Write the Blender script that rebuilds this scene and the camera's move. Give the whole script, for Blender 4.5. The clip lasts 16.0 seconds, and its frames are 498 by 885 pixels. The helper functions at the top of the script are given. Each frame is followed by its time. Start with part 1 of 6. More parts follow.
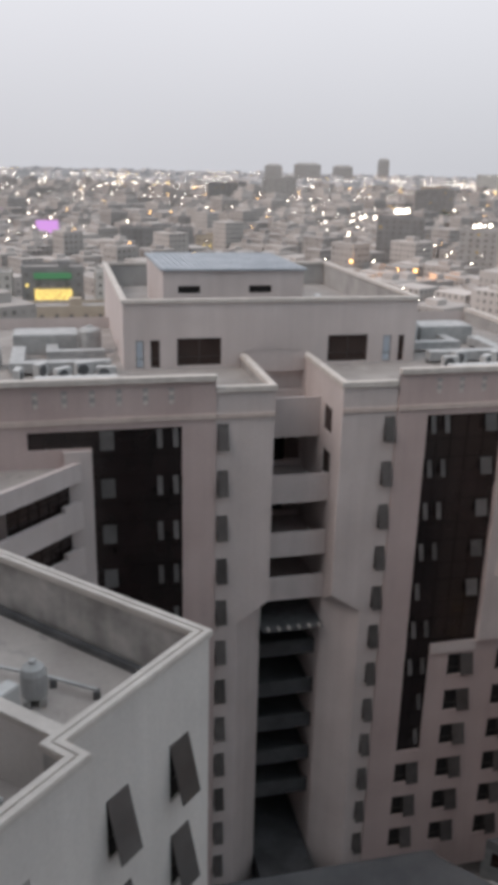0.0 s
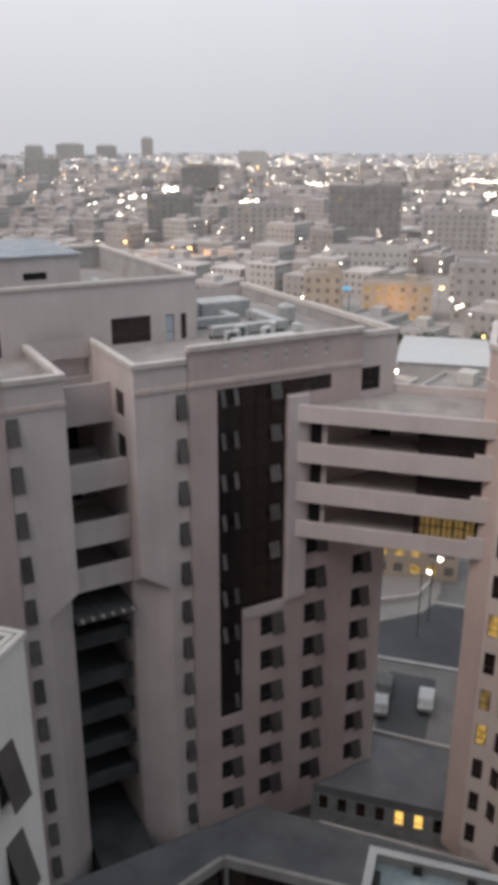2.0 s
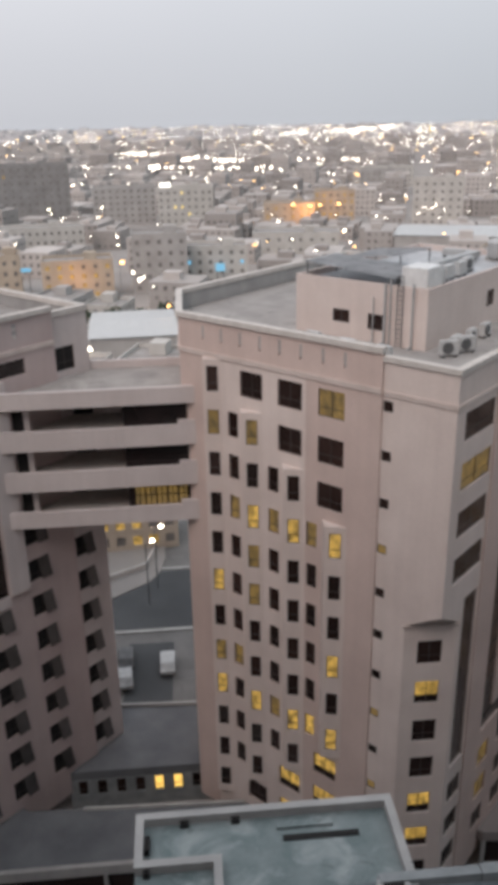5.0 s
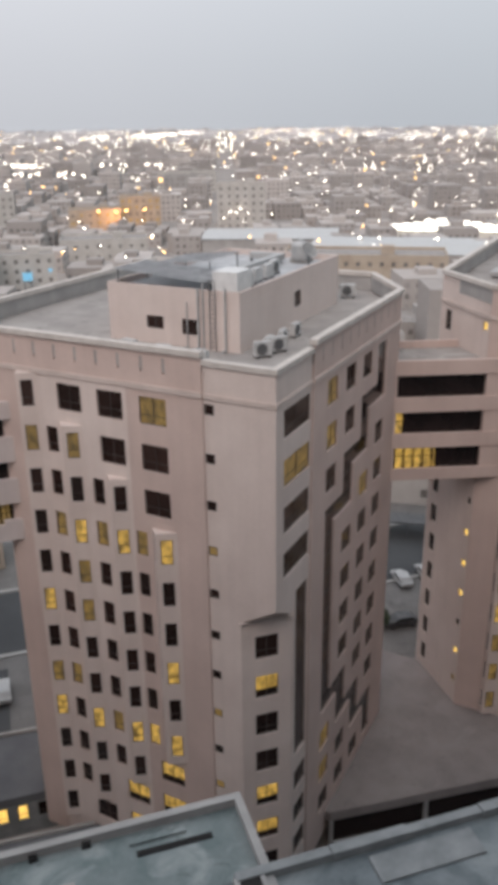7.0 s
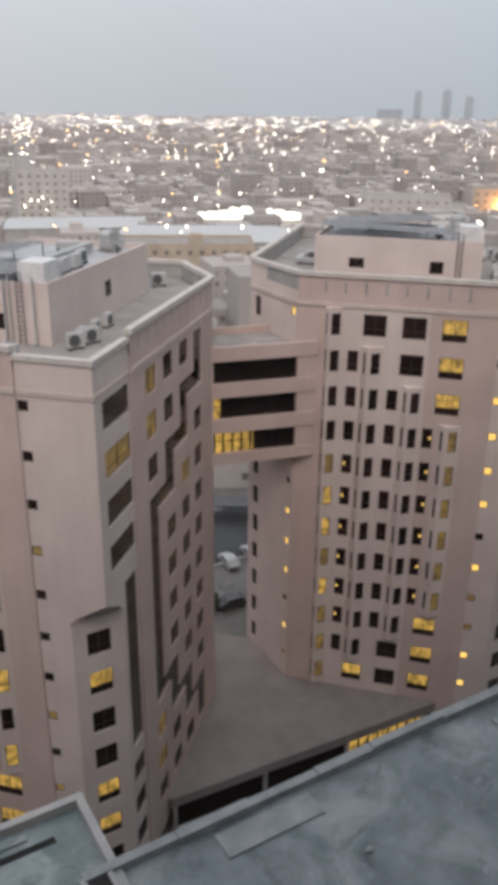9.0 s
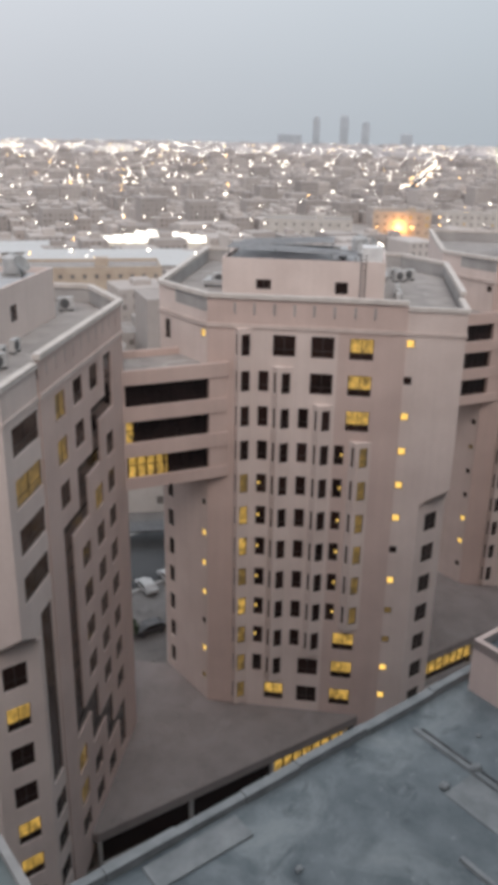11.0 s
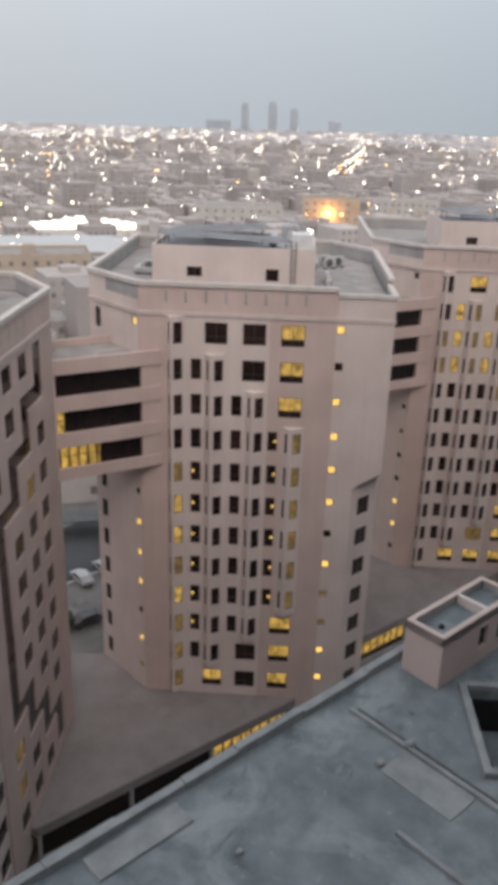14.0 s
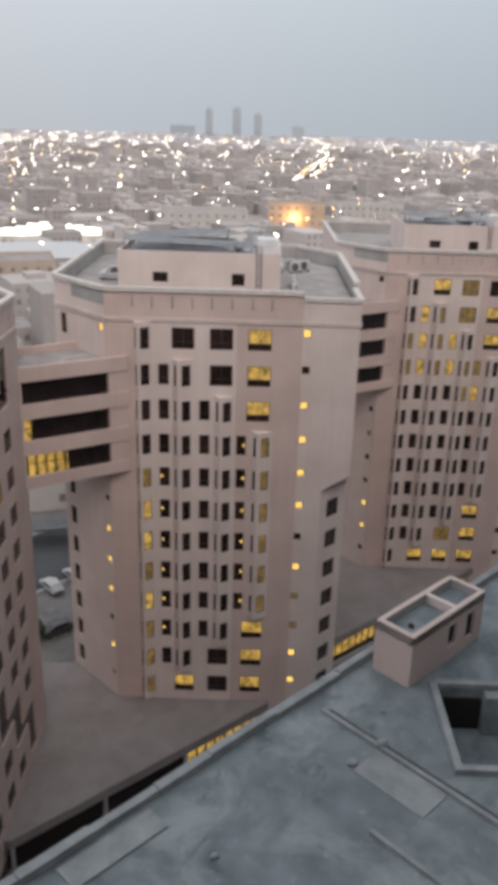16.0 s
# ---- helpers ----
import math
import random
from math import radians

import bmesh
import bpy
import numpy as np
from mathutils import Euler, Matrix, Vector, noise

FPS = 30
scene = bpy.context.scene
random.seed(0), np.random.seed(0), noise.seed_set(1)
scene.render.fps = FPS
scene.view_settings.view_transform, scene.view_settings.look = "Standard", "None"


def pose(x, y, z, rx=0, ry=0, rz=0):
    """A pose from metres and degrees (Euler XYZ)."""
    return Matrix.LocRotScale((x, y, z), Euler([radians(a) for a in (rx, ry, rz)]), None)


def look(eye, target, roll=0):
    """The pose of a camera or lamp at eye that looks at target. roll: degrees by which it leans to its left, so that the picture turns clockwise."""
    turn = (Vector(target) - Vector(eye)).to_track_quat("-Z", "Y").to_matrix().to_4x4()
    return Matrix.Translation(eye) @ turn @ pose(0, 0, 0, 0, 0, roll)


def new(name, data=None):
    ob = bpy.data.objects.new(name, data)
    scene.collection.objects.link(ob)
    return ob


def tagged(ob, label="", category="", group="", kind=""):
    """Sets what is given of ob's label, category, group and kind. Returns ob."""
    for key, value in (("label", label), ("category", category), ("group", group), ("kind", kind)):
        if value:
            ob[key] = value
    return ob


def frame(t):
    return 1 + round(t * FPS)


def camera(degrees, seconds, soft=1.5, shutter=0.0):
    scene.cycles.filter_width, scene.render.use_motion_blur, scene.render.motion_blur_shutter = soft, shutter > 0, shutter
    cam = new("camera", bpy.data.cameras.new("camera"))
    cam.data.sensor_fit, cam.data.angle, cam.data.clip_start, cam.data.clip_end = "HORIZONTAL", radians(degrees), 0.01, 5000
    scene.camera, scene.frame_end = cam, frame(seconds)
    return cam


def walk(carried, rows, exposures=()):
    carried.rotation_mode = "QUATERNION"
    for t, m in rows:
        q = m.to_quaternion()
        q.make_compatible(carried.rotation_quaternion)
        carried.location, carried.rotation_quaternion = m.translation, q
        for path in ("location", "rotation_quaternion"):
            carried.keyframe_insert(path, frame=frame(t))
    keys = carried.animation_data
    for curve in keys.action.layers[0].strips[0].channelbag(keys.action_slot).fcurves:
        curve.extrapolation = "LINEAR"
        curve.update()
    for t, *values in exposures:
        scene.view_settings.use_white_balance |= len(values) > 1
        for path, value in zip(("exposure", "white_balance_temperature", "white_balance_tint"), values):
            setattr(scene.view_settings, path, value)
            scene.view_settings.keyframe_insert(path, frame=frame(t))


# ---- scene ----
cam = camera(33.56, 16.0, soft=6.6)
# seconds, eye, and degrees of turn to the left, of tilt up and of roll
PATH = [
    (0, (0.12, 0.17, 59.90), -13.15, -18.69, 1.35),
    (0.5, (0.09, 0.19, 59.94), -17.99, -20.23, 1.35),
    (1, (0.09, 0.14, 59.98), -21.95, -19.18, 0.63),
    (1.5, (0.04, 0.12, 60.04), -25.13, -18.92, 0.20),
    (2, (0.02, -0.01, 60.04), -28.15, -19.84, 0.08),
    (2.5, (-0.02, -0.06, 60.05), -31.54, -21.11, 1.86),
    (3, (-0.06, -0.11, 60.04), -35.12, -21.00, -0.10),
    (3.5, (-0.08, -0.11, 60.01), -37.97, -20.99, -0.36),
    (4, (-0.11, -0.18, 60.02), -42.21, -21.91, -0.27),
    (4.5, (0.00, -0.02, 59.97), -46.07, -21.50, -0.40),
    (5, (-0.02, -0.05, 59.94), -49.66, -21.55, -1.09),
    (5.2, (-0.03, -0.07, 59.95), -51.42, -21.35, -1.05),
    (7.3, (0.08, -0.03, 60.01), -64.76, -21.27, -0.32),
    (7.5, (0.08, -0.03, 60.00), -66.12, -21.13, -0.06),
    (8, (0.08, -0.01, 59.99), -67.72, -21.08, 0.10),
    (8.5, (-0.00, 0.02, 59.96), -72.27, -20.72, 2.09),
    (9, (0.04, -0.02, 59.98), -76.07, -22.13, 0.68),
    (9.5, (0.02, -0.03, 59.95), -79.83, -21.11, 0.69),
    (9.7, (-0.00, -0.02, 59.96), -80.88, -21.13, 0.34),
    (11.8, (0.03, 0.07, 59.98), -84.08, -20.07, 1.62),
    (12, (0.02, 0.07, 59.98), -86.16, -21.06, 1.77),
    (12.5, (-0.05, 0.05, 60.00), -86.04, -19.86, 2.04),
    (13, (-0.06, 0.04, 60.03), -83.08, -20.86, 2.94),
    (13.5, (0.02, 0.01, 60.01), -85.08, -21.31, 2.70),
    (14, (-0.02, -0.01, 60.01), -87.39, -21.32, 1.69),
    (14.5, (-0.04, -0.03, 60.03), -87.46, -20.74, 0.78),
    (15, (-0.06, -0.02, 60.02), -88.09, -20.01, 2.66),
    (15.5, (-0.05, -0.04, 60.03), -89.06, -20.93, 2.54),
    (16, (-0.13, -0.08, 60.04), -89.65, -20.96, 1.54),
]


def aim(eye, turn, tilt, roll):
    a, b = radians(turn), radians(tilt)
    return look(eye, Vector(eye) + Vector((-math.sin(a) * math.cos(b), math.cos(a) * math.cos(b), math.sin(b))), roll)


EXPOSURES = [(0.0, -0.18), (1.5, -0.18), (3.0, -0.12), (5.0, -0.15), (9.0, -0.14), (12.0, -0.11), (16.0, -0.11)]
walk(cam, [(t, aim(*row)) for t, *row in PATH], EXPOSURES)

# ---- overcast dusk sky, a wide weak sun ----
world = bpy.data.worlds.new("dusk_sky")
scene.world = world
world.use_nodes = True
wt = world.node_tree
w_bg = wt.nodes["Background"]
w_bg.inputs["Strength"].default_value = 0.9
w_tc = wt.nodes.new("ShaderNodeTexCoord")
w_sep = wt.nodes.new("ShaderNodeSeparateXYZ")
w_ramp = wt.nodes.new("ShaderNodeValToRGB")
w_ramp.color_ramp.elements[0].position, w_ramp.color_ramp.elements[0].color = 0.0, (0.59, 0.61, 0.64, 1)
w_ramp.color_ramp.elements[1].position, w_ramp.color_ramp.elements[1].color = 0.75, (1.15, 1.18, 1.23, 1)
for w_pos, w_col in ((0.06, (0.645, 0.667, 0.698, 1)), (0.18, (0.775, 0.8, 0.835, 1)), (0.35, (0.89, 0.915, 0.955, 1))):
    w_ramp.color_ramp.elements.new(w_pos).color = w_col
w_noise = wt.nodes.new("ShaderNodeTexNoise")
w_noise.inputs["Scale"].default_value = 2.0
w_noise.inputs["Detail"].default_value = 3.0
w_mul = wt.nodes.new("ShaderNodeMix")
w_mul.data_type, w_mul.blend_type = "RGBA", "OVERLAY"
w_mul.inputs[0].default_value = 0.12
wt.links.new(w_tc.outputs["Generated"], w_sep.inputs[0])
wt.links.new(w_sep.outputs["Z"], w_ramp.inputs[0])
wt.links.new(w_tc.outputs["Generated"], w_noise.inputs["Vector"])
wt.links.new(w_ramp.outputs[0], w_mul.inputs[6])
wt.links.new(w_noise.outputs["Fac"], w_mul.inputs[7])
w_half = wt.nodes.new("ShaderNodeMapRange")   # the afterglow: the sky is brighter and warmer towards +y
w_half.inputs["From Min"].default_value, w_half.inputs["From Max"].default_value = -1.0, 1.0
w_side = wt.nodes.new("ShaderNodeMix")
w_side.data_type = "RGBA"
w_side.inputs[6].default_value, w_side.inputs[7].default_value = (0.61, 0.745, 0.805, 1), (1.33, 1.29, 1.31, 1)
wt.links.new(w_half.outputs[0], w_side.inputs[0])
w_mul2 = wt.nodes.new("ShaderNodeMix")
w_mul2.data_type, w_mul2.blend_type = "RGBA", "MULTIPLY"
w_mul2.inputs[0].default_value = 1.0
wt.links.new(w_sep.outputs["Y"], w_half.inputs["Value"])
wt.links.new(w_mul.outputs[2], w_mul2.inputs[6])
wt.links.new(w_side.outputs[2], w_mul2.inputs[7])
wt.links.new(w_mul2.outputs[2], w_bg.inputs["Color"])
sun = new("sun", bpy.data.lights.new("sun", "SUN"))
sun.data.energy, sun.data.angle, sun.data.color = 1.55, radians(35), (1.0, 0.83, 0.745)
sun.matrix_world = look((-47, -12, 50), (0, 0, 0))

for lamp_name, lamp_at, lamp_watt in (("amber_lamp", (388, 280, 11), 8000), ("amber_lamp", (508, -20, 9), 8500), ("amber_lamp", (181, 230, 8), 1500), ("amber_lamp", (171, 384, 10.5), 9000)):
    lamp = new(lamp_name, bpy.data.lights.new(lamp_name, "POINT"))
    lamp.data.energy, lamp.data.color, lamp.data.shadow_soft_size = lamp_watt, (1.0, 0.45, 0.13), 1.0
    lamp.location = lamp_at


# ---- materials ----
def surface(name, low, high, scale=0.6, rough=0.85, bump=0.15, grain=14.0, streak=0.0, metal=0.0, island=0.0, each=0.0, patch=None):
    """Two colours mixed by large stains, with fine grain relief; streak adds rain marks down walls; patch: scale, colour, start and end of ragged patches."""
    m = bpy.data.materials.new(name)
    m.use_nodes = True
    t = m.node_tree
    b = t.nodes["Principled BSDF"]
    g = t.nodes.new("ShaderNodeNewGeometry")
    n1 = t.nodes.new("ShaderNodeTexNoise")
    n1.inputs["Scale"].default_value, n1.inputs["Detail"].default_value = scale, 6.0
    n2 = t.nodes.new("ShaderNodeTexNoise")
    n2.inputs["Scale"].default_value, n2.inputs["Detail"].default_value = grain, 3.0
    t.links.new(g.outputs["Position"], n1.inputs["Vector"])
    t.links.new(g.outputs["Position"], n2.inputs["Vector"])
    ramp = t.nodes.new("ShaderNodeValToRGB")
    ramp.color_ramp.elements[0].position, ramp.color_ramp.elements[0].color = 0.32, (*low, 1)
    ramp.color_ramp.elements[1].position, ramp.color_ramp.elements[1].color = 0.68, (*high, 1)
    t.links.new(n1.outputs["Fac"], ramp.inputs[0])
    out = ramp.outputs[0]
    for p_scale, p_colour, p_from, p_to in patch or ():
        np_ = t.nodes.new("ShaderNodeTexNoise")
        np_.inputs["Scale"].default_value, np_.inputs["Detail"].default_value, np_.inputs["Roughness"].default_value = p_scale, 9.0, 0.65
        np_.inputs["Distortion"].default_value = 0.8
        t.links.new(g.outputs["Position"], np_.inputs["Vector"])
        pr = t.nodes.new("ShaderNodeMapRange")
        pr.inputs["From Min"].default_value, pr.inputs["From Max"].default_value = p_from, p_to
        t.links.new(np_.outputs["Fac"], pr.inputs["Value"])
        pm = t.nodes.new("ShaderNodeMix")
        pm.data_type = "RGBA"
        pm.inputs[7].default_value = (*p_colour, 1)
        t.links.new(pr.outputs[0], pm.inputs[0])
        t.links.new(out, pm.inputs[6])
        out = pm.outputs[2]

    def dim(fac_socket, low_v, high_v, colour):
        mr = t.nodes.new("ShaderNodeMapRange")
        mr.inputs["To Min"].default_value, mr.inputs["To Max"].default_value = low_v, high_v
        t.links.new(fac_socket, mr.inputs["Value"])
        mx = t.nodes.new("ShaderNodeMix")
        mx.data_type, mx.blend_type = "RGBA", "MULTIPLY"
        mx.inputs[0].default_value = 1.0
        t.links.new(colour, mx.inputs[6])
        t.links.new(mr.outputs[0], mx.inputs[7])
        return mx.outputs[2]
    out = dim(n2.outputs["Fac"], 0.9, 1.1, out)
    if streak:
        mp = t.nodes.new("ShaderNodeMapping")
        mp.inputs["Scale"].default_value = (1.6, 1.6, 0.07)
        n3 = t.nodes.new("ShaderNodeTexNoise")
        n3.inputs["Scale"].default_value, n3.inputs["Detail"].default_value = 1.0, 4.0
        t.links.new(g.outputs["Position"], mp.inputs[0])
        t.links.new(mp.outputs[0], n3.inputs["Vector"])
        out = dim(n3.outputs["Fac"], 1.0 - streak, 1.0 + streak * 0.6, out)
    if island:
        out = dim(g.outputs["Random Per Island"], 1.0 - island, 1.0 + island * 0.5, out)
    if each:
        oi = t.nodes.new("ShaderNodeObjectInfo")
        out = dim(oi.outputs["Random"], 1.0 - each, 1.0 + each, out)
    t.links.new(out, b.inputs["Base Color"])
    b.inputs["Roughness"].default_value, b.inputs["Metallic"].default_value = rough, metal
    if bump:
        bp = t.nodes.new("ShaderNodeBump")
        bp.inputs["Strength"].default_value, bp.inputs["Distance"].default_value = bump, 0.02
        t.links.new(n2.outputs["Fac"], bp.inputs["Height"])
        t.links.new(bp.outputs[0], b.inputs["Normal"])
    return m


def glow(name, colour, strength, folds=0.0, each=0.0):
    """A surface that gives off light: a lit room behind curtains, a lamp."""
    m = bpy.data.materials.new(name)
    m.use_nodes = True
    t = m.node_tree
    b = t.nodes["Principled BSDF"]
    b.inputs["Base Color"].default_value = (0.1, 0.08, 0.05, 1)
    b.inputs["Emission Color"].default_value = (*colour, 1)
    b.inputs["Emission Strength"].default_value = strength
    b.inputs["Roughness"].default_value = 0.4
    if folds:
        g = t.nodes.new("ShaderNodeNewGeometry")
        mp = t.nodes.new("ShaderNodeMapping")
        mp.inputs["Scale"].default_value = (1.5, 1.5, 1.15)
        n = t.nodes.new("ShaderNodeTexNoise")
        n.inputs["Scale"].default_value, n.inputs["Detail"].default_value = 1.3, 3.0
        mr = t.nodes.new("ShaderNodeMapRange")
        mr.inputs["From Min"].default_value, mr.inputs["From Max"].default_value = 0.32, 0.68
        mr.inputs["To Min"].default_value, mr.inputs["To Max"].default_value = strength * (1 - folds), strength * (1 + folds)
        t.links.new(g.outputs["Position"], mp.inputs[0])
        t.links.new(mp.outputs[0], n.inputs["Vector"])
        t.links.new(n.outputs["Fac"], mr.inputs["Value"])
        t.links.new(mr.outputs[0], b.inputs["Emission Strength"])
    m.cycles.emission_sampling = "NONE"
    return m


PINK = surface("pink_beige_render", (0.505, 0.395, 0.358), (0.585, 0.463, 0.421), 0.25, 0.9, 0.2, 9, 0.1)
PALE = surface("pale_beige_render", (0.585, 0.493, 0.456), (0.668, 0.573, 0.533), 0.25, 0.9, 0.2, 9, 0.1)
PINKA = surface("greige_render", (0.45, 0.36, 0.345), (0.52, 0.425, 0.41), 0.25, 0.9, 0.2, 9, 0.12)
PALEA = surface("grey_beige_render", (0.51, 0.45, 0.437), (0.59, 0.526, 0.513), 0.25, 0.9, 0.2, 9, 0.12)
SLAB = surface("loose_concrete", (0.19, 0.2, 0.205), (0.28, 0.29, 0.295), 0.9, 0.9, 0.3, 4)
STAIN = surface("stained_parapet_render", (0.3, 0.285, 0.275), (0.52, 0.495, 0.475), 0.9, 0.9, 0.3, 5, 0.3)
TRIMM = surface("cream_cornice", (0.5, 0.42, 0.385), (0.6, 0.51, 0.47), 0.8, 0.8, 0.1, 12, 0.08)
CAPM = surface("pale_coping", (0.5, 0.46, 0.43), (0.6, 0.555, 0.52), 1.2, 0.8, 0.1, 12, 0.1)
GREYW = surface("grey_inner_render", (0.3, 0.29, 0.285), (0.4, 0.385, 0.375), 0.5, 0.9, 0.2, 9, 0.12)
ROOFM = surface("roof_screed", (0.26, 0.24, 0.23), (0.35, 0.325, 0.31), 0.45, 0.92, 0.2, 7, patch=((0.6, (0.19, 0.178, 0.172), 0.56, 0.7), (0.35, (0.42, 0.395, 0.378), 0.58, 0.72)))
CONC = surface("stained_concrete", (0.125, 0.146, 0.157), (0.19, 0.213, 0.225), 0.8, 0.9, 0.4, 5, patch=((0.22, (0.255, 0.278, 0.285), 0.5, 0.68), (0.5, (0.085, 0.1, 0.11), 0.56, 0.72), (1.6, (0.3, 0.315, 0.315), 0.62, 0.72)))
GREEN = surface("weathered_membrane", (0.13, 0.165, 0.168), (0.215, 0.245, 0.247), 0.8, 0.85, 0.3, 6, patch=((0.45, (0.29, 0.32, 0.32), 0.5, 0.66), (0.9, (0.055, 0.07, 0.072), 0.58, 0.72)))
DECK = surface("podium_screed", (0.215, 0.19, 0.186), (0.265, 0.237, 0.232), 0.4, 0.92, 0.2, 6, patch=((0.3, (0.275, 0.248, 0.242), 0.54, 0.7), (1.1, (0.17, 0.152, 0.15), 0.6, 0.74)))
COURT = surface("courtyard_paving", (0.06, 0.064, 0.07), (0.1, 0.104, 0.112), 0.25, 0.9, 0.2, 5)
COURTD = surface("blue_grey_deck", (0.105, 0.11, 0.12), (0.16, 0.165, 0.175), 0.3, 0.9, 0.2, 5)
GLASS = surface("dark_tinted_glass", (0.022, 0.012, 0.01), (0.034, 0.019, 0.016), 0.5, 0.14, 0.0, 3, each=0.4)
BROWN = surface("brown_reflective_glass", (0.013, 0.009, 0.009), (0.024, 0.016, 0.016), 0.4, 0.14, 0.0, 2)
FRAMEM = surface("dark_bronze_frame", (0.035, 0.028, 0.026), (0.055, 0.045, 0.042), 1.0, 0.5, 0.05, 20)
SASHM = surface("grey_sash_glass", (0.07, 0.066, 0.066), (0.11, 0.105, 0.105), 0.9, 0.3, 0.0, 5, each=0.25)
SASHD = surface("dusky_sash_glass", (0.05, 0.045, 0.045), (0.085, 0.078, 0.077), 0.9, 0.3, 0.0, 5, each=0.35)
SASHT = surface("brown_grey_sash_glass", (0.062, 0.056, 0.055), (0.1, 0.092, 0.09), 0.9, 0.3, 0.0, 5, each=0.3)
# near-black colour stands in for the shade inside rooms and openings
VOID = surface("painted_dark_depth", (0.008, 0.007, 0.007), (0.014, 0.012, 0.012), 1.0, 0.9, 0.0, 4)
METAL = surface("galvanised_sheet", (0.33, 0.333, 0.335), (0.46, 0.46, 0.46), 1.5, 0.5, 0.1, 9, metal=0.15)
SHEET = surface("weathered_roof_sheet", (0.33, 0.335, 0.35), (0.47, 0.475, 0.49), 0.9, 0.55, 0.1, 9, patch=((0.7, (0.24, 0.24, 0.25), 0.55, 0.7),))
WINGM = surface("off_white_render", (0.585, 0.55, 0.527), (0.672, 0.632, 0.605), 0.25, 0.9, 0.2, 9, 0.1)
BOXM = surface("white_painted_sheet", (0.6, 0.6, 0.6), (0.72, 0.72, 0.715), 1.5, 0.5, 0.05, 9, 0.1)
WROOF = surface("dusty_pink_screed", (0.36, 0.325, 0.305), (0.47, 0.43, 0.405), 0.5, 0.92, 0.2, 7, patch=((0.7, (0.26, 0.24, 0.228), 0.56, 0.7),))
# concrete darkened to hold the shade deep in the block's slot
SLOTSHADE = surface("slot_shade_concrete", (0.04, 0.041, 0.044), (0.075, 0.076, 0.08), 0.5, 0.92, 0.2, 6, patch=((0.8, (0.12, 0.12, 0.122), 0.6, 0.72),))
BLIND = surface("pale_blue_panel", (0.42, 0.47, 0.54), (0.52, 0.57, 0.63), 0.8, 0.4, 0.0, 6)
DARKM = surface("dull_dark_metal", (0.07, 0.072, 0.075), (0.13, 0.13, 0.135), 1.5, 0.55, 0.1, 9)
BLUEM = surface("grey_blue_sheet", (0.26, 0.29, 0.33), (0.38, 0.41, 0.45), 0.8, 0.5, 0.1, 9)
WHITEM = surface("white_enamel", (0.42, 0.42, 0.42), (0.54, 0.54, 0.535), 2.0, 0.45, 0.05, 9)
# haze is put into the lightened city colours, most in CITYFAR and FARM
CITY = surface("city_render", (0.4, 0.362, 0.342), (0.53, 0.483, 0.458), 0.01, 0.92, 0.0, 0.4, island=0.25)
CITYFAR = surface("hazed_city_render", (0.53, 0.505, 0.505), (0.63, 0.605, 0.605), 0.004, 0.92, 0.0, 0.1, island=0.22)
FARM = surface("hazed_tower_cladding", (0.36, 0.39, 0.42), (0.42, 0.45, 0.48), 0.02, 0.8, 0.0, 0.2)
CITYWIN = surface("city_window_openings", (0.22, 0.2, 0.19), (0.31, 0.285, 0.272), 0.1, 0.5, 0.0, 2, island=0.5)
GROUND = surface("dusty_ground", (0.26, 0.235, 0.222), (0.36, 0.33, 0.31), 0.02, 0.95, 0.0, 0.3)
PAVE = surface("dusty_paving", (0.14, 0.132, 0.127), (0.2, 0.19, 0.183), 0.3, 0.92, 0.2, 4, patch=((0.16, (0.215, 0.205, 0.2), 0.52, 0.68), (0.6, (0.1, 0.096, 0.095), 0.57, 0.7)))
ASPH = surface("asphalt", (0.05, 0.052, 0.056), (0.085, 0.087, 0.09), 0.1, 0.9, 0.1, 3)
KERB = surface("kerb_stone", (0.32, 0.31, 0.3), (0.42, 0.41, 0.39), 0.5, 0.9, 0.1, 5)
LEAF = surface("dusty_foliage", (0.03, 0.045, 0.025), (0.06, 0.08, 0.045), 2.0, 0.8, 0.0, 6, island=0.4)
BARK = surface("bark", (0.1, 0.075, 0.055), (0.16, 0.12, 0.09), 3.0, 0.95, 0.2, 12)
LIT = glow("lit_room", (1.0, 0.6, 0.12), 0.42, 0.75)
DIMLIT = glow("dim_lit_room", (0.95, 0.58, 0.14), 0.13, 0.8)
DOTLIT = glow("lit_stair_window", (1.0, 0.62, 0.14), 1.3, 0.15)
LAMPW = glow("white_street_light", (1.0, 0.9, 0.74), 14.0)
LAMPO = glow("amber_street_light", (1.0, 0.52, 0.16), 10.0)
FLOOD = glow("dazzling_white_glow", (1.0, 0.95, 0.86), 3.5, 0.3)
SIGNG = glow("green_sign", (0.05, 0.5, 0.22), 0.35)
SIGNB = glow("blue_sign", (0.2, 0.6, 0.9), 0.9)
SIGNP = glow("violet_sign", (0.75, 0.35, 0.9), 1.0)
SIGNY = glow("yellow_shopfront", (1.0, 0.75, 0.22), 1.1, 0.5)


# ---- mesh helpers ----
def box(bm, x0, x1, y0, y1, z0, z1, m=None):
    vs = [bm.verts.new(p) for p in ((x0, y0, z0), (x1, y0, z0), (x1, y1, z0), (x0, y1, z0), (x0, y0, z1), (x1, y0, z1), (x1, y1, z1), (x0, y1, z1))]
    if m is not None:
        for v in vs:
            v.co = m @ v.co
    for f in ((3, 2, 1, 0), (4, 5, 6, 7), (0, 1, 5, 4), (1, 2, 6, 5), (2, 3, 7, 6), (3, 0, 4, 7)):
        bm.faces.new([vs[i] for i in f])


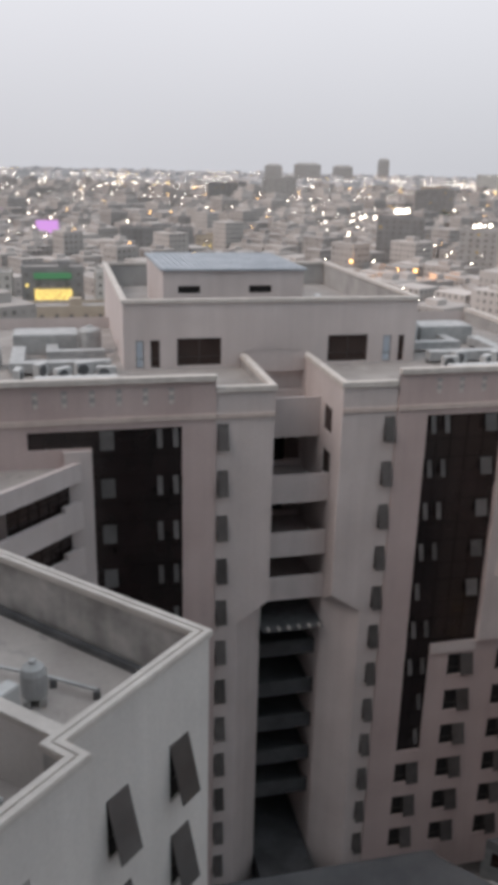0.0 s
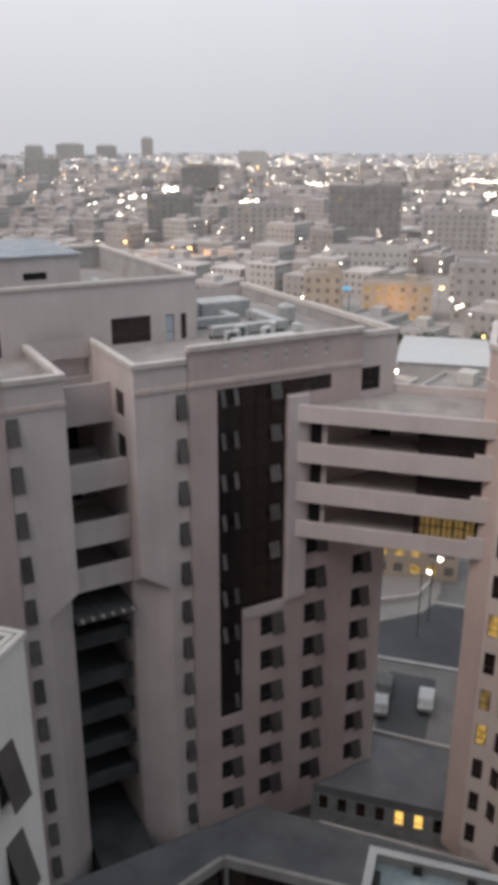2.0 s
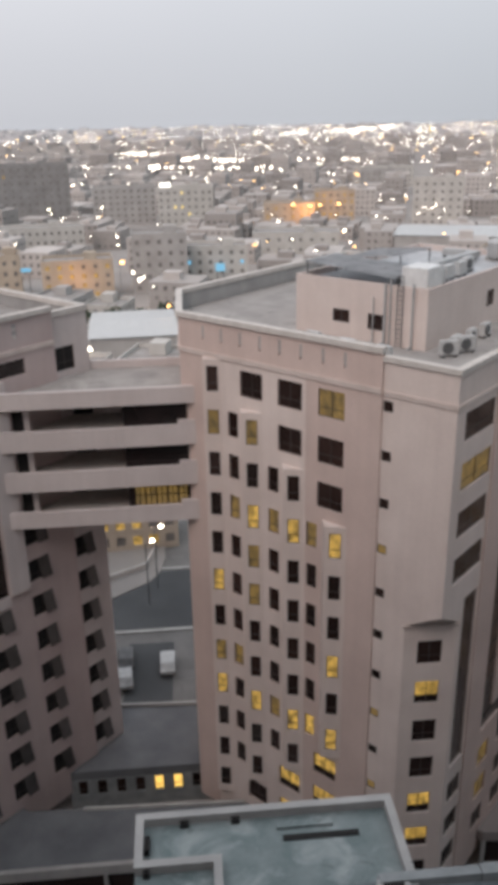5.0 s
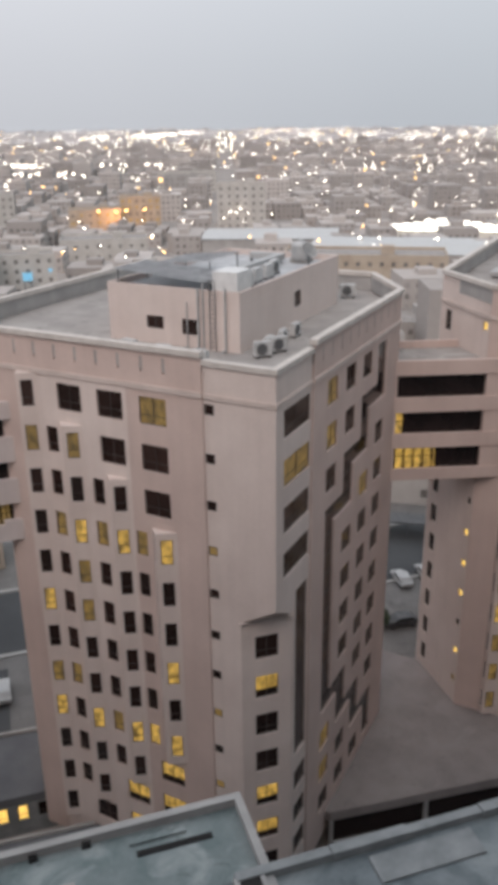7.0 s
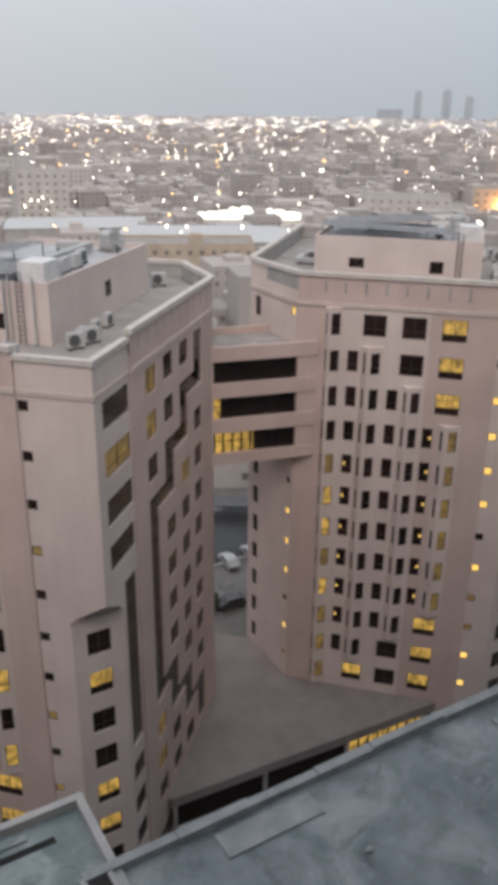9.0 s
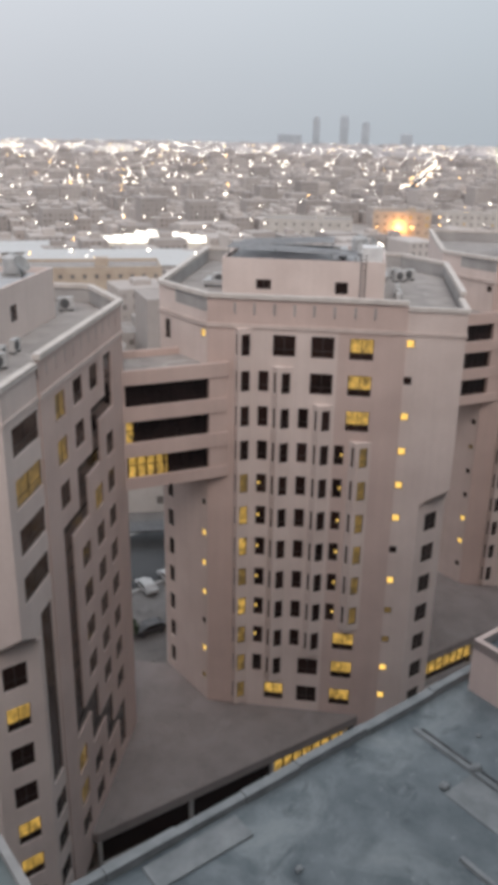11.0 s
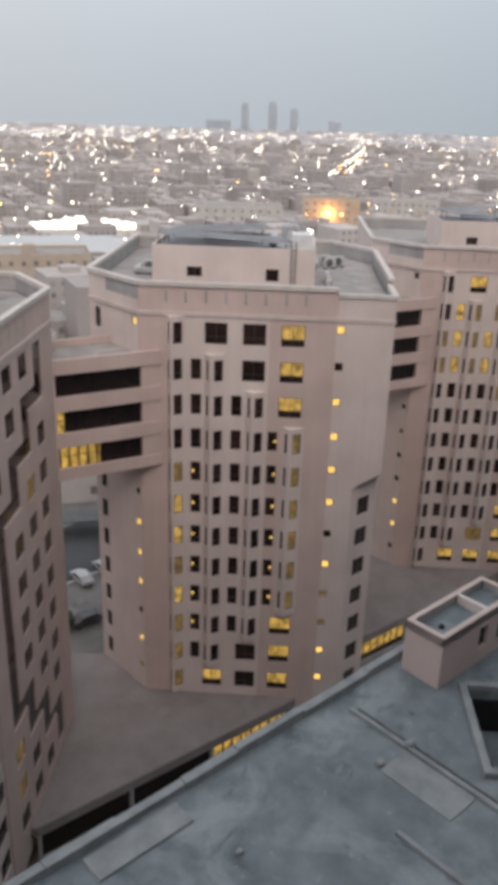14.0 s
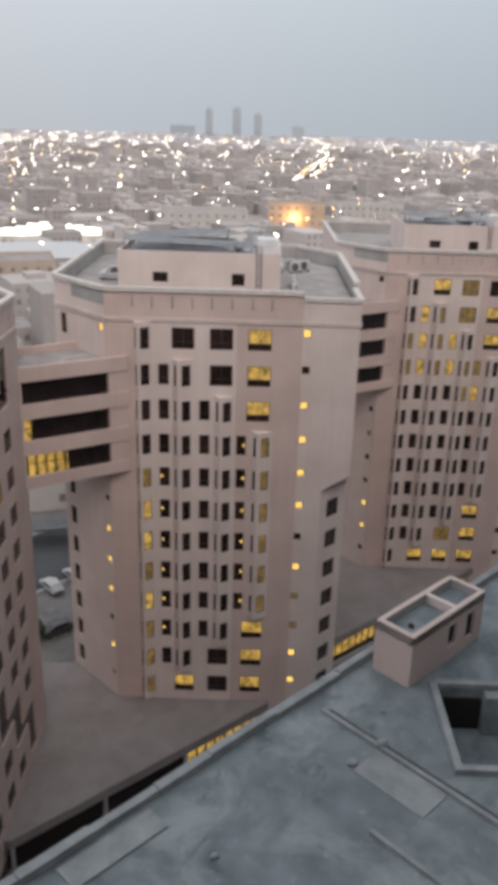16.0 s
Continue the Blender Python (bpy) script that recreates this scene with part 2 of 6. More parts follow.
def prism(bm, pts, z0, z1, top=None):
    """An upright prism over the plan points, counter-clockwise; top: other plan points for its upper end."""
    lo = [bm.verts.new((x, y, z0)) for x, y in pts]
    hi = [bm.verts.new((x, y, z1)) for x, y in (top or pts)]
    n = len(pts)
    bm.faces.new(lo[::-1])
    bm.faces.new(hi)
    for i in range(n):
        bm.faces.new((lo[i], lo[(i + 1) % n], hi[(i + 1) % n], hi[i]))


def rounded(bm, x0, x1, y0, y1, z0, z1, m=None, r=0.05):
    n0 = len(bm.verts)
    box(bm, x0, x1, y0, y1, z0, z1, m)
    bm.verts.ensure_lookup_table()
    vs = set(bm.verts[n0:])
    es = [e for e in bm.edges if e.verts[0] in vs and e.verts[1] in vs]
    bmesh.ops.bevel(bm, geom=es, offset=r, segments=2, affect="EDGES")


def tube(bm, a, b, r, sides=8):
    a, b = Vector(a), Vector(b)
    q = (b - a).to_track_quat("Z", "Y").to_matrix().to_4x4()
    n = (b - a).length
    lo = [bm.verts.new(a + q.to_3x3() @ Vector((r * math.cos(6.2832 * i / sides), r * math.sin(6.2832 * i / sides), 0))) for i in range(sides)]
    hi = [bm.verts.new(v.co + q.to_3x3() @ Vector((0, 0, n))) for v in lo]
    bm.faces.new(lo[::-1])
    bm.faces.new(hi)
    for i in range(sides):
        bm.faces.new((lo[i], lo[(i + 1) % sides], hi[(i + 1) % sides], hi[i]))


def strip(bm, pts, half, z0, z1, closed=False, shift=0.0):
    """A bar of the given half-width that runs along plan points with mitred corners; shift moves it to its left."""
    n = len(pts)
    offs = []
    for i in range(n):
        p = Vector(pts[i])
        a = Vector(pts[i - 1]) if (i or closed) else None
        b = Vector(pts[(i + 1) % n]) if (i < n - 1 or closed) else None
        d1 = (p - a).normalized() if a is not None else (b - p).normalized()
        d2 = (b - p).normalized() if b is not None else d1
        n1, n2 = Vector((-d1.y, d1.x)), Vector((-d2.y, d2.x))
        k = (n1 + n2) / max(0.4, 1 + n1.dot(n2))
        offs.append((p + k * (shift - half), p + k * (shift + half)))
    ring = [[bm.verts.new((c.x, c.y, z)) for c, z in ((o[0], z0), (o[0], z1), (o[1], z1), (o[1], z0))] for o in offs]
    for i in range(n if closed else n - 1):
        a, b = ring[i], ring[(i + 1) % n]
        for j in range(4):
            bm.faces.new((a[j], a[(j + 1) % 4], b[(j + 1) % 4], b[j]))
    if not closed:
        bm.faces.new(ring[0])
        bm.faces.new(ring[-1][::-1])


def facade(bm, p, q, z0, z1, holes, depth=0.22):
    """An outer wall face from p to q with its outside to the right, real openings cut into it and their reveals."""
    p, q = Vector(p), Vector(q)
    d = (q - p).normalized()
    n = Vector((-d.y, d.x))
    ln = (q - p).length
    hs = [(max(0, a), min(ln, b), max(z0, c), min(z1, e)) for a, b, c, e in holes if b > 0.01 and a < ln - 0.01 and e > z0 and c < z1]
    us = sorted({0.0, ln, *[round(v, 4) for h in hs for v in h[:2]]})
    zs = sorted({z0, z1, *[round(v, 4) for h in hs for v in h[2:]]})
    gap = [[any(h[0] < (us[i] + us[i + 1]) / 2 < h[1] and h[2] < (zs[j] + zs[j + 1]) / 2 < h[3] for h in hs) for j in range(len(zs) - 1)] for i in range(len(us) - 1)]
    cache = {}

    def vert(u, z, back):
        key = (u, z, back)
        if key not in cache:
            c = p + d * u + n * (depth if back else 0.0)
            cache[key] = bm.verts.new((c.x, c.y, z))
        return cache[key]
    for i in range(len(us) - 1):
        for j in range(len(zs) - 1):
            a, b, c, e = us[i], us[i + 1], zs[j], zs[j + 1]
            if not gap[i][j]:
                bm.faces.new((vert(a, c, 0), vert(b, c, 0), vert(b, e, 0), vert(a, e, 0)))
                continue
            for di, dj, (u1, w1), (u2, w2) in ((-1, 0, (a, c), (a, e)), (1, 0, (b, e), (b, c)), (0, -1, (b, c), (a, c)), (0, 1, (a, e), (b, e))):
                i2, j2 = i + di, j + dj
                if not (0 <= i2 < len(us) - 1 and 0 <= j2 < len(zs) - 1) or not gap[i2][j2]:
                    bm.faces.new((vert(u1, w1, 0), vert(u2, w2, 0), vert(u2, w2, 1), vert(u1, w1, 1)))


def filling(bm, p, q, rects, depth, thick=0.05):
    """A slab that closes the given openings of a wall at some depth; where they overlap they are joined."""
    p, q = Vector(p), Vector(q)
    d = (q - p).normalized()
    n = Vector((-d.y, d.x))
    us = sorted({round(v, 4) for r in rects for v in (r[0] - 0.03, r[1] + 0.03)})
    zs = sorted({round(v, 4) for r in rects for v in (r[2] - 0.03, r[3] + 0.03)})
    cache = {}

    def vert(u, z, k):
        if (u, z, k) not in cache:
            c = p + d * u + n * (depth + k * thick)
            cache[u, z, k] = bm.verts.new((c.x, c.y, z))
        return cache[u, z, k]
    for i in range(len(us) - 1):
        for j in range(len(zs) - 1):
            mu, mz = (us[i] + us[i + 1]) / 2, (zs[j] + zs[j + 1]) / 2
            if any(r[0] - 0.03 < mu < r[1] + 0.03 and r[2] - 0.03 < mz < r[3] + 0.03 for r in rects):
                ring = ((us[i], zs[j]), (us[i + 1], zs[j]), (us[i + 1], zs[j + 1]), (us[i], zs[j + 1]))
                bm.faces.new([vert(u, z, 0) for u, z in ring])
                bm.faces.new([vert(u, z, 1) for u, z in ring[::-1]])


def mesh_of(name, bm, material):
    me = bpy.data.meshes.new(name)
    bm.normal_update()
    bm.to_mesh(me)
    bm.free()
    me.materials.append(material)
    return me


def part(name, bm, material, parent, label=""):
    ob = new(name, mesh_of(name, bm, material))
    ob.parent = parent
    if label:
        ob["label"] = label
    return ob


def thing(name, label, category, at=None, group="", kind=""):
    ob = new(name)
    if at is not None:
        ob.matrix_world = at
    return tagged(ob, label, category, group, kind)


def solid(name, bm, material, label, category, group="", kind=""):
    return tagged(new(name, mesh_of(name, bm, material)), label, category, group, kind)


STORE = {}


def shared(key, material, build):
    if key not in STORE:
        bm = bmesh.new()
        build(bm)
        STORE[key] = mesh_of(key[0], bm, material)
    return STORE[key]


def piece(name, me, parent, m, label=""):
    ob = new(name, me)
    ob.parent = parent
    ob.matrix_basis = m
    if label:
        ob["label"] = label
    return ob


def window(parent, p, q, u0, u1, z0, z1, style="plain", lit=None, depth=0.1):
    """A window in the wall from p to q: a frame with its panes, and a tilted sash where it stands open."""
    p, q = Vector(p), Vector(q)
    d = (q - p).normalized()
    n = Vector((-d.y, d.x))
    c = p + d * (u0 + u1) / 2 + n * depth
    m = Matrix(((d.x, n.x, 0, c.x), (d.y, n.y, 0, c.y), (0, 0, 1, z0), (0, 0, 0, 1)))
    w, h = round(u1 - u0, 2), round(z1 - z0, 2)
    t = 0.05

    def frame_mesh(bm):
        for a, b, e, f in ((-w / 2, w / 2, 0, t), (-w / 2, w / 2, h - t, h), (-w / 2, -w / 2 + t, t, h - t), (w / 2 - t, w / 2, t, h - t)):
            box(bm, a, b, 0, 0.08, e, f)
        if w > 1.3:
            box(bm, -0.03, 0.03, 0, 0.08, t, h - t)
        if h > 1.2:
            for a, b in (((-w / 2 + t, -0.03), (0.03, w / 2 - t)) if w > 1.3 else ((-w / 2 + t, w / 2 - t),)):
                box(bm, a, b, 0.005, 0.075, h * 0.33 - 0.025, h * 0.33 + 0.025)
    fr = piece("window", shared(("window", w, h), FRAMEM, frame_mesh), parent, m)
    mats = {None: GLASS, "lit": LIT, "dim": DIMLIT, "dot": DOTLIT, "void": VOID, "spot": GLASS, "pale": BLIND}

    def pane_mesh(a, b):
        return lambda bm: box(bm, -w / 2 + 0.01, w / 2 - 0.01, 0.035, 0.05, a, b)
    if lit == "lit" and w > 1.3:
        piece("pane", shared(("pane", w, h, "up", "lit"), LIT, pane_mesh(h * 0.33, h - 0.01)), fr, Matrix(), "lit upper pane")
        piece("pane", shared(("pane", w, h, "low"), GLASS, pane_mesh(0.01, h * 0.33)), fr, Matrix())
    else:
        piece("pane", shared(("pane", w, h, lit), mats[lit], pane_mesh(0.01, h - 0.01)), fr, Matrix())
    # added glowing dot before the pane draws the bright spot in the glass
    if lit == "spot":
        piece("room_lamp", shared(("room_lamp",), DOTLIT, lambda bm: rounded(bm, -0.1, 0.1, 0.026, 0.034, -0.14, 0.14, None, 0.003)), fr, pose(w * 0.28 * (1 if u0 > 8 else -1), 0, h * 0.5), "small glowing dot set before the glass")
    if style in ("top", "half"):
        sw = w * (0.52 if style == "half" else 0.98)

        def sash_mesh(bm):
            box(bm, -sw / 2, sw / 2, -0.04, 0, -h * 0.97, 0)
        tilt = 14 if style == "top" else 13
        sx = (w - sw) / 2 if style == "half" else 0.0
        piece("sash", shared(("sash", round(sw, 2), h, style), SASHT if style == "top" else SASHD, sash_mesh), fr, pose(sx, -depth + 0.02, h - 0.02, -tilt, 0, 0), "open grey sash")
    return fr


def zrow(k):
    """Sill and head of the windows of storey k, counted from the top."""
    return 41.6 - 3.3 * (k - 1), 43.5 - 3.3 * (k - 1)


# ---- apartment towers with prow bays and a stepped glass band ----
BASE, ROOF = 2.0, 45.3
TOWER_PLAN = [(0, 0), (24, 0), (30.3, 4.5), (30.3, 28), (5.7, 28), (0, 22.3)]
PROWS = ((16.5, 15.85, 14.5, 2, 11), (12.75, 12.1, 10.9, 3, 10), (9.3, 8.6, 7.3, 4, 9))
FLATS = ((16.76, 17.69), (13.09, 14.02), (9.74, 10.62))
BIGS = ((14.48, 16.45), (11.09, 13.1), (7.69, 9.76))
COLS = ((8.0, 9.95), (11.55, 13.6), (15.15, 17.15), (18.55, 20.55))
BAND = ((18.6, 20.7, 38.8, 43.5), (15.05, 20.7, 38.8, 40.3), (15.05, 17.0, 35.4, 40.3), (11.5, 17.0, 35.4, 36.9), (11.5, 13.6, 32.2, 36.9),
        (8.05, 13.6, 32.2, 33.7), (8.05, 9.9, 15.5, 33.7), (8.05, 13.4, 15.5, 17.0), (11.4, 13.4, 12.2, 17.0), (11.4, 17.0, 12.2, 13.5),
        (15.0, 17.0, 8.9, 13.5), (15.0, 20.6, 8.9, 10.1), (18.6, 20.6, 5.2, 10.1))
CUT, CUT_LOW, CUT_TOP = 2.6, 28.3, 29.9


def tower(ox, oy, lit, label, pent):
    tw = thing("apartment_tower", label, "apartment tower", pose(ox, oy, 0), group="apartment towers")
    P = -0.12    # the main faces stand proud of the corner faces
    # left main face, from y = 22.3 to 5
    a, b = (P, 22.3), (P, 5.0)
    holes, wins = [], []

    def opening(y0, y1, k, style="plain", key=None):
        s, h = zrow(k)
        holes.append((22.3 - y1, 22.3 - y0, s, h))
        wins.append((22.3 - y1, 22.3 - y0, s, h, lit.get(key)))
    for i in range(3):
        lo, hi = PROWS[i][3:]
        for k in range(1, 13):
            if lo <= k <= hi:
                opening(*FLATS[i], k, key=("flat", i, k))
            else:
                opening(*BIGS[i], k, key=("big", i, k))
    niches = [(22.3 - y - 0.1, 22.3 - y + 0.1, 45.15, 46.2) for y in (19.87, 18.15, 16.4, 14.65, 12.95, 11.2, 9.43, 7.75)]
    bm = bmesh.new()
    facade(bm, a, b, BASE, 46.6, holes + niches)
    # the proud face's narrow returns
    facade(bm, b, (0.02, 5.0), BASE, 46.6, [])
    facade(bm, (0.02, 22.3), a, BASE, 46.6, [])
    bmesh.ops.remove_doubles(bm, verts=bm.verts[:], dist=0.002)
    part("wall", bm, PINK, tw, "pinkish beige rendered wall")
    # a thin pale coat between the bays
    bm = bmesh.new()
    u_end = 22.3 - FLATS[2][1] - 0.12
    grown = [(u0 - 0.03, u1 + 0.03, s - 0.03, h + 0.03) for u0, u1, s, h in holes if u1 < u_end - 0.1]
    facade(bm, (P - 0.014, 19.86), (P - 0.014, 22.3 - u_end), BASE, 43.9, [(u0 - 2.44, u1 - 2.44, s, h) for u0, u1, s, h in grown if u0 > 2.5], 0.012)
    part("pale_coat", bm, PALE, tw, "pale render between the bays")
    bm = bmesh.new()
    # right main face
    c, e = (5.5, P), (24.0, P)
    rholes, rwins = [], []
    for i, rows in enumerate(((1, 2, 3, 10, 11, 12), (1, 2, 5, 6, 7, 8, 11, 12), (1, 4, 5, 6, 7, 8, 9, 12), (3, 4, 5, 6, 7, 8, 9, 10))):
        for k in rows:
            s, h = zrow(k)
            h2 = (COLS[i][0] - 5.5, COLS[i][1] - 5.5, s, h)
            rholes.append(h2)
            rwins.append((*h2, lit.get(("right", i, k))))
    band = [(u0 - 5.5, u1 - 5.5, z0, z1) for u0, u1, z0, z1 in BAND]
    slits = [(u - 0.1, u + 0.1, 45.15, 46.2) for u in (1.5, 3.2, 4.9, 6.6, 8.3, 10.0, 11.7, 13.4, 15.1, 16.8)]
    facade(bm, c, e, BASE, 46.6, rholes + band + slits)
    facade(bm, (5.5, 0.02), c, BASE, 46.6, [])
    facade(bm, e, (24.0, 0.02), BASE, 46.6, [])
    bmesh.ops.remove_doubles(bm, verts=bm.verts[:], dist=0.002)
    part("wall", bm, PINK, tw, "pinkish beige rendered wall")
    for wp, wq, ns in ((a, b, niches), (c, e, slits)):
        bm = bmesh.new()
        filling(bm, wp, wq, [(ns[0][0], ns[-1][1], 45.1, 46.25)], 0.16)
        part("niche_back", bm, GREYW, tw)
    bm = bmesh.new()
    filling(bm, c, e, band, 0.16)
    part("glass_band", bm, BROWN, tw, "stepped dark brown glass band")
    for u0, u1, z0, z1 in BAND:
        z = z0 + 1.1
        while z < z1:
            bm = bmesh.new()
            box(bm, u0, u1, P + 0.1, P + 0.155, z - 0.03, z + 0.03)
            part("mullion", bm, FRAMEM, tw)
            z += 1.65
    for w in wins:
        window(tw, a, b, *w[:4], lit=w[4])
    for w in rwins:
        window(tw, c, e, *w[:4], lit=w[4])
    # prow bays and the half bay at the outer end
    for i, (yl, yr, ye, k0, k1) in enumerate(((19.85, 19.4, 18.2, 1, 12), *PROWS)):
        z0, z1 = zrow(k1)[0] - 0.75, zrow(k0)[1] + 0.5
        f1, f2, f3 = (P, yl), (P - 0.72, yr), (P, ye)
        bay = bmesh.new()
        l1, l2 = (Vector(f2) - Vector(f1)).length, (Vector(f3) - Vector(f2)).length
        h1, h2 = [], []
        for k in range(k0, k1 + 1):
            s, h = zrow(k)
            h1.append((l1 * 0.5 - 0.17, l1 * 0.5 + 0.17, s, h))
            h2.append((l2 * 0.5 - 0.42, l2 * 0.5 + 0.42, s, h))
        facade(bay, f1, f2, z0, z1, h1, 0.12)
        facade(bay, f2, f3, z0, z1, h2, 0.12)
        for z, flip in ((z0, True), (z1, False)):
            vs = [bay.verts.new((*f, z)) for f in (f1, f2, f3)]
            bay.faces.new(vs[::-1] if flip else vs)
        pb = part("bay", bay, PALE, tw, "pale triangular bay")
        for k in range(k0, k1 + 1):
            window(pb, f1, f2, *h1[k - k0], depth=0.04)
            window(pb, f2, f3, *h2[k - k0], lit=lit.get(("bay", i, k)), depth=0.04)
    # pale corner faces, cut back at the foot
    bm = bmesh.new()
    dots = [(0.0 + 0.05, 0.75, 42.9 - 3.3 * k, 43.6 - 3.3 * k) for k in range(12)]
    facade(bm, (0, 5.0), (0, 0), CUT_TOP, 46.1, dots, 0.15)
    facade(bm, (0, 5.0), (0, CUT), BASE, CUT_TOP, dots, 0.15)
    wide = [(1.15, 5.3, *zrow(k)) for k in (1, 2, 3, 4)]
    low = [(3.2, 5.25, *zrow(k)) for k in (10, 11, 12)]
    stripe = (3.2, 5.25, 15.3, 29.8)
    facade(bm, (0, 0), (5.5, 0), CUT_TOP, 46.1, wide)
    facade(bm, (CUT, 0), (5.5, 0), BASE, CUT_TOP, [(u - CUT, v - CUT, y, z) for u, v, y, z in low + [stripe]])
    for tri in (((0, CUT, CUT_LOW), (0, 0, CUT_TOP), (0, CUT, CUT_TOP)), ((CUT, 0, CUT_LOW), (CUT, 0, CUT_TOP), (0, 0, CUT_TOP)), ((0, CUT, CUT_LOW), (CUT, 0, CUT_LOW), (0, 0, CUT_TOP))):
        bm.faces.new([bm.verts.new(v) for v in tri])
    cu, cv = (0, CUT), (CUT, 0)
    cl = (Vector(cv) - Vector(cu)).length
    ch = [(cl / 2 - 0.85, cl / 2 + 0.85, 26.95 - 3.3 * k - 1.85, 26.95 - 3.3 * k) for k in range(7)]
    facade(bm, cu, cv, BASE, CUT_LOW, ch)
    part("corner_wall", bm, PALE, tw, "pale beige corner wall cut back below")
    bm = bmesh.new()
    strip(bm, [(0.02, CUT + 0.05), cu, cv, (CUT + 0.05, 0.02)], 0.1, CUT_LOW - 0.12, CUT_LOW + 0.03, shift=-0.06)
    part("ledge", bm, TRIMM, tw)
    bm = bmesh.new()
    filling(bm, (0, 0), (5.5, 0), [stripe], 0.16)
    part("glass_strip", bm, BROWN, tw)
    for k, w in enumerate(dots):
        window(tw, (0, 5.0), (0, 0), *w, lit=lit.get(("dot", k + 1)), depth=0.05)
    for k, w in enumerate(wide):
        window(tw, (0, 0), (5.5, 0), *w, lit=lit.get(("wide", k + 1)))
    for k, w in enumerate(low):
        window(tw, (0, 0), (5.5, 0), *w)
    for k, w in enumerate(ch):
        window(tw, cu, cv, *w, lit=lit.get(("chamfer", k)))
    # the two angled end faces, and the plain back
    bm = bmesh.new()
    g, h = (5.7, 28.0), (0.0, 22.3)
    eh = [(7.0, 7.7, 42.9 - 3.3 * k, 43.6 - 3.3 * k) for k in (0, *range(5, 12))] + [(0.9, 1.9, *zrow(k)) for k in range(1, 13)]
    facade(bm, g, h, BASE, 46.6, eh)
    r, s = (24.0, 0.0), (30.3, 4.5)
    rh = [(0.7, 1.5, *zrow(k)) for k in range(1, 13)]
    facade(bm, r, s, BASE, 46.6, rh)
    facade(bm, s, (30.3, 28), BASE, 46.6, [])
    facade(bm, (30.3, 28), g, BASE, 46.6, [])
    part("end_wall", bm, PALE, tw)
    for i, w in enumerate(eh):
        window(tw, g, h, *w, lit=lit.get(("end", i)) if i < 8 else None)
    for w in rh:
        window(tw, r, s, *w)
    # roof, parapet, cornice
    bm = bmesh.new()
    prism(bm, [(0.25, 0.25), (23.9, 0.25), (30.0, 4.7), (30.0, 27.7), (5.9, 27.7), (0.25, 22.1)], ROOF - 0.4, ROOF)
    part("roof", bm, ROOFM, tw, "pale dusty roof screed")
    main = [(5.5, P), (24.0, P), (30.3, 4.5), (30.3, 28), (5.7, 28), (P, 22.3), (P, 5.0)]
    corner = [(0, 5.0), (0, 0), (5.5, 0)]
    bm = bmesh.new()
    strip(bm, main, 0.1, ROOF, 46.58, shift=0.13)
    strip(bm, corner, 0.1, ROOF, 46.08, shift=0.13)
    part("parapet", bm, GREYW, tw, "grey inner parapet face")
    bm = bmesh.new()
    strip(bm, main, 0.26, 46.58, 46.95, shift=0.08)
    strip(bm, corner, 0.24, 46.08, 46.42, shift=0.1)
    part("coping", bm, CAPM, tw, "pale projecting coping")
    bm = bmesh.new()
    strip(bm, [(5.52, P), (24.0, P), (30.3, 4.5)], 0.06, 44.0, 44.35, shift=-0.05)
    strip(bm, [(5.7, 28), (P, 22.3), (P, 5.02)], 0.06, 44.0, 44.35, shift=-0.05)
    strip(bm, [(0, 4.98), (0, 0), (5.48, 0)], 0.05, 43.95, 44.25, shift=-0.04)
    part("string_course", bm, TRIMM, tw)
    # rooftop rooms
    x0, x1, y0, y1, top = pent
    bm = bmesh.new()
    ph = [(y1 - y0 - 4.5, y1 - y0 - 3.3, 46.2, 47.3), (3.2, 4.6, 46.4, 47.3)]
    facade(bm, (x0, y1), (x0, y0), ROOF, top, ph, 0.15)
    sh = [((x1 - x0) * 0.5, (x1 - x0) * 0.5 + 1.2, 46.7, 47.9)]
    facade(bm, (x0, y0), (x1, y0), ROOF, top, sh, 0.15)
    facade(bm, (x1, y0), (x1, y1), ROOF, top, [])
    facade(bm, (x1, y1), (x0, y1), ROOF, top, [])
    strip(bm, [(x0, y0), (x1, y0), (x1, y1), (x0, y1)], 0.1, top - 0.5, top, closed=True, shift=0.11)
    pr = part("roof_room", bm, PALE, tw, "pale rooftop machine room")
    for w in ph:
        window(pr, (x0, y1), (x0, y0), *w, depth=0.05)
    for w in sh:
        window(pr, (x0, y0), (x1, y0), *w, depth=0.05)
    bm = bmesh.new()
    prism(bm, [(x0 + 0.2, y0 + 0.2), (x1 - 0.2, y0 + 0.2), (x1 - 0.2, y1 - 0.2), (x0 + 0.2, y1 - 0.2)], top - 0.7, top - 0.45)
    part("room_roof", bm, SHEET, tw, "weathered grey roof sheet")
    return tw


def lit_set(text, rooms):
    """Reads 'kind place storey light' words into a table of lit windows."""
    for word in text.split():
        kind, place, state = word.split(":")
        key = (kind, int(place)) if "," not in place else (kind, *map(int, place.split(",")))
        rooms[key] = state
    return rooms


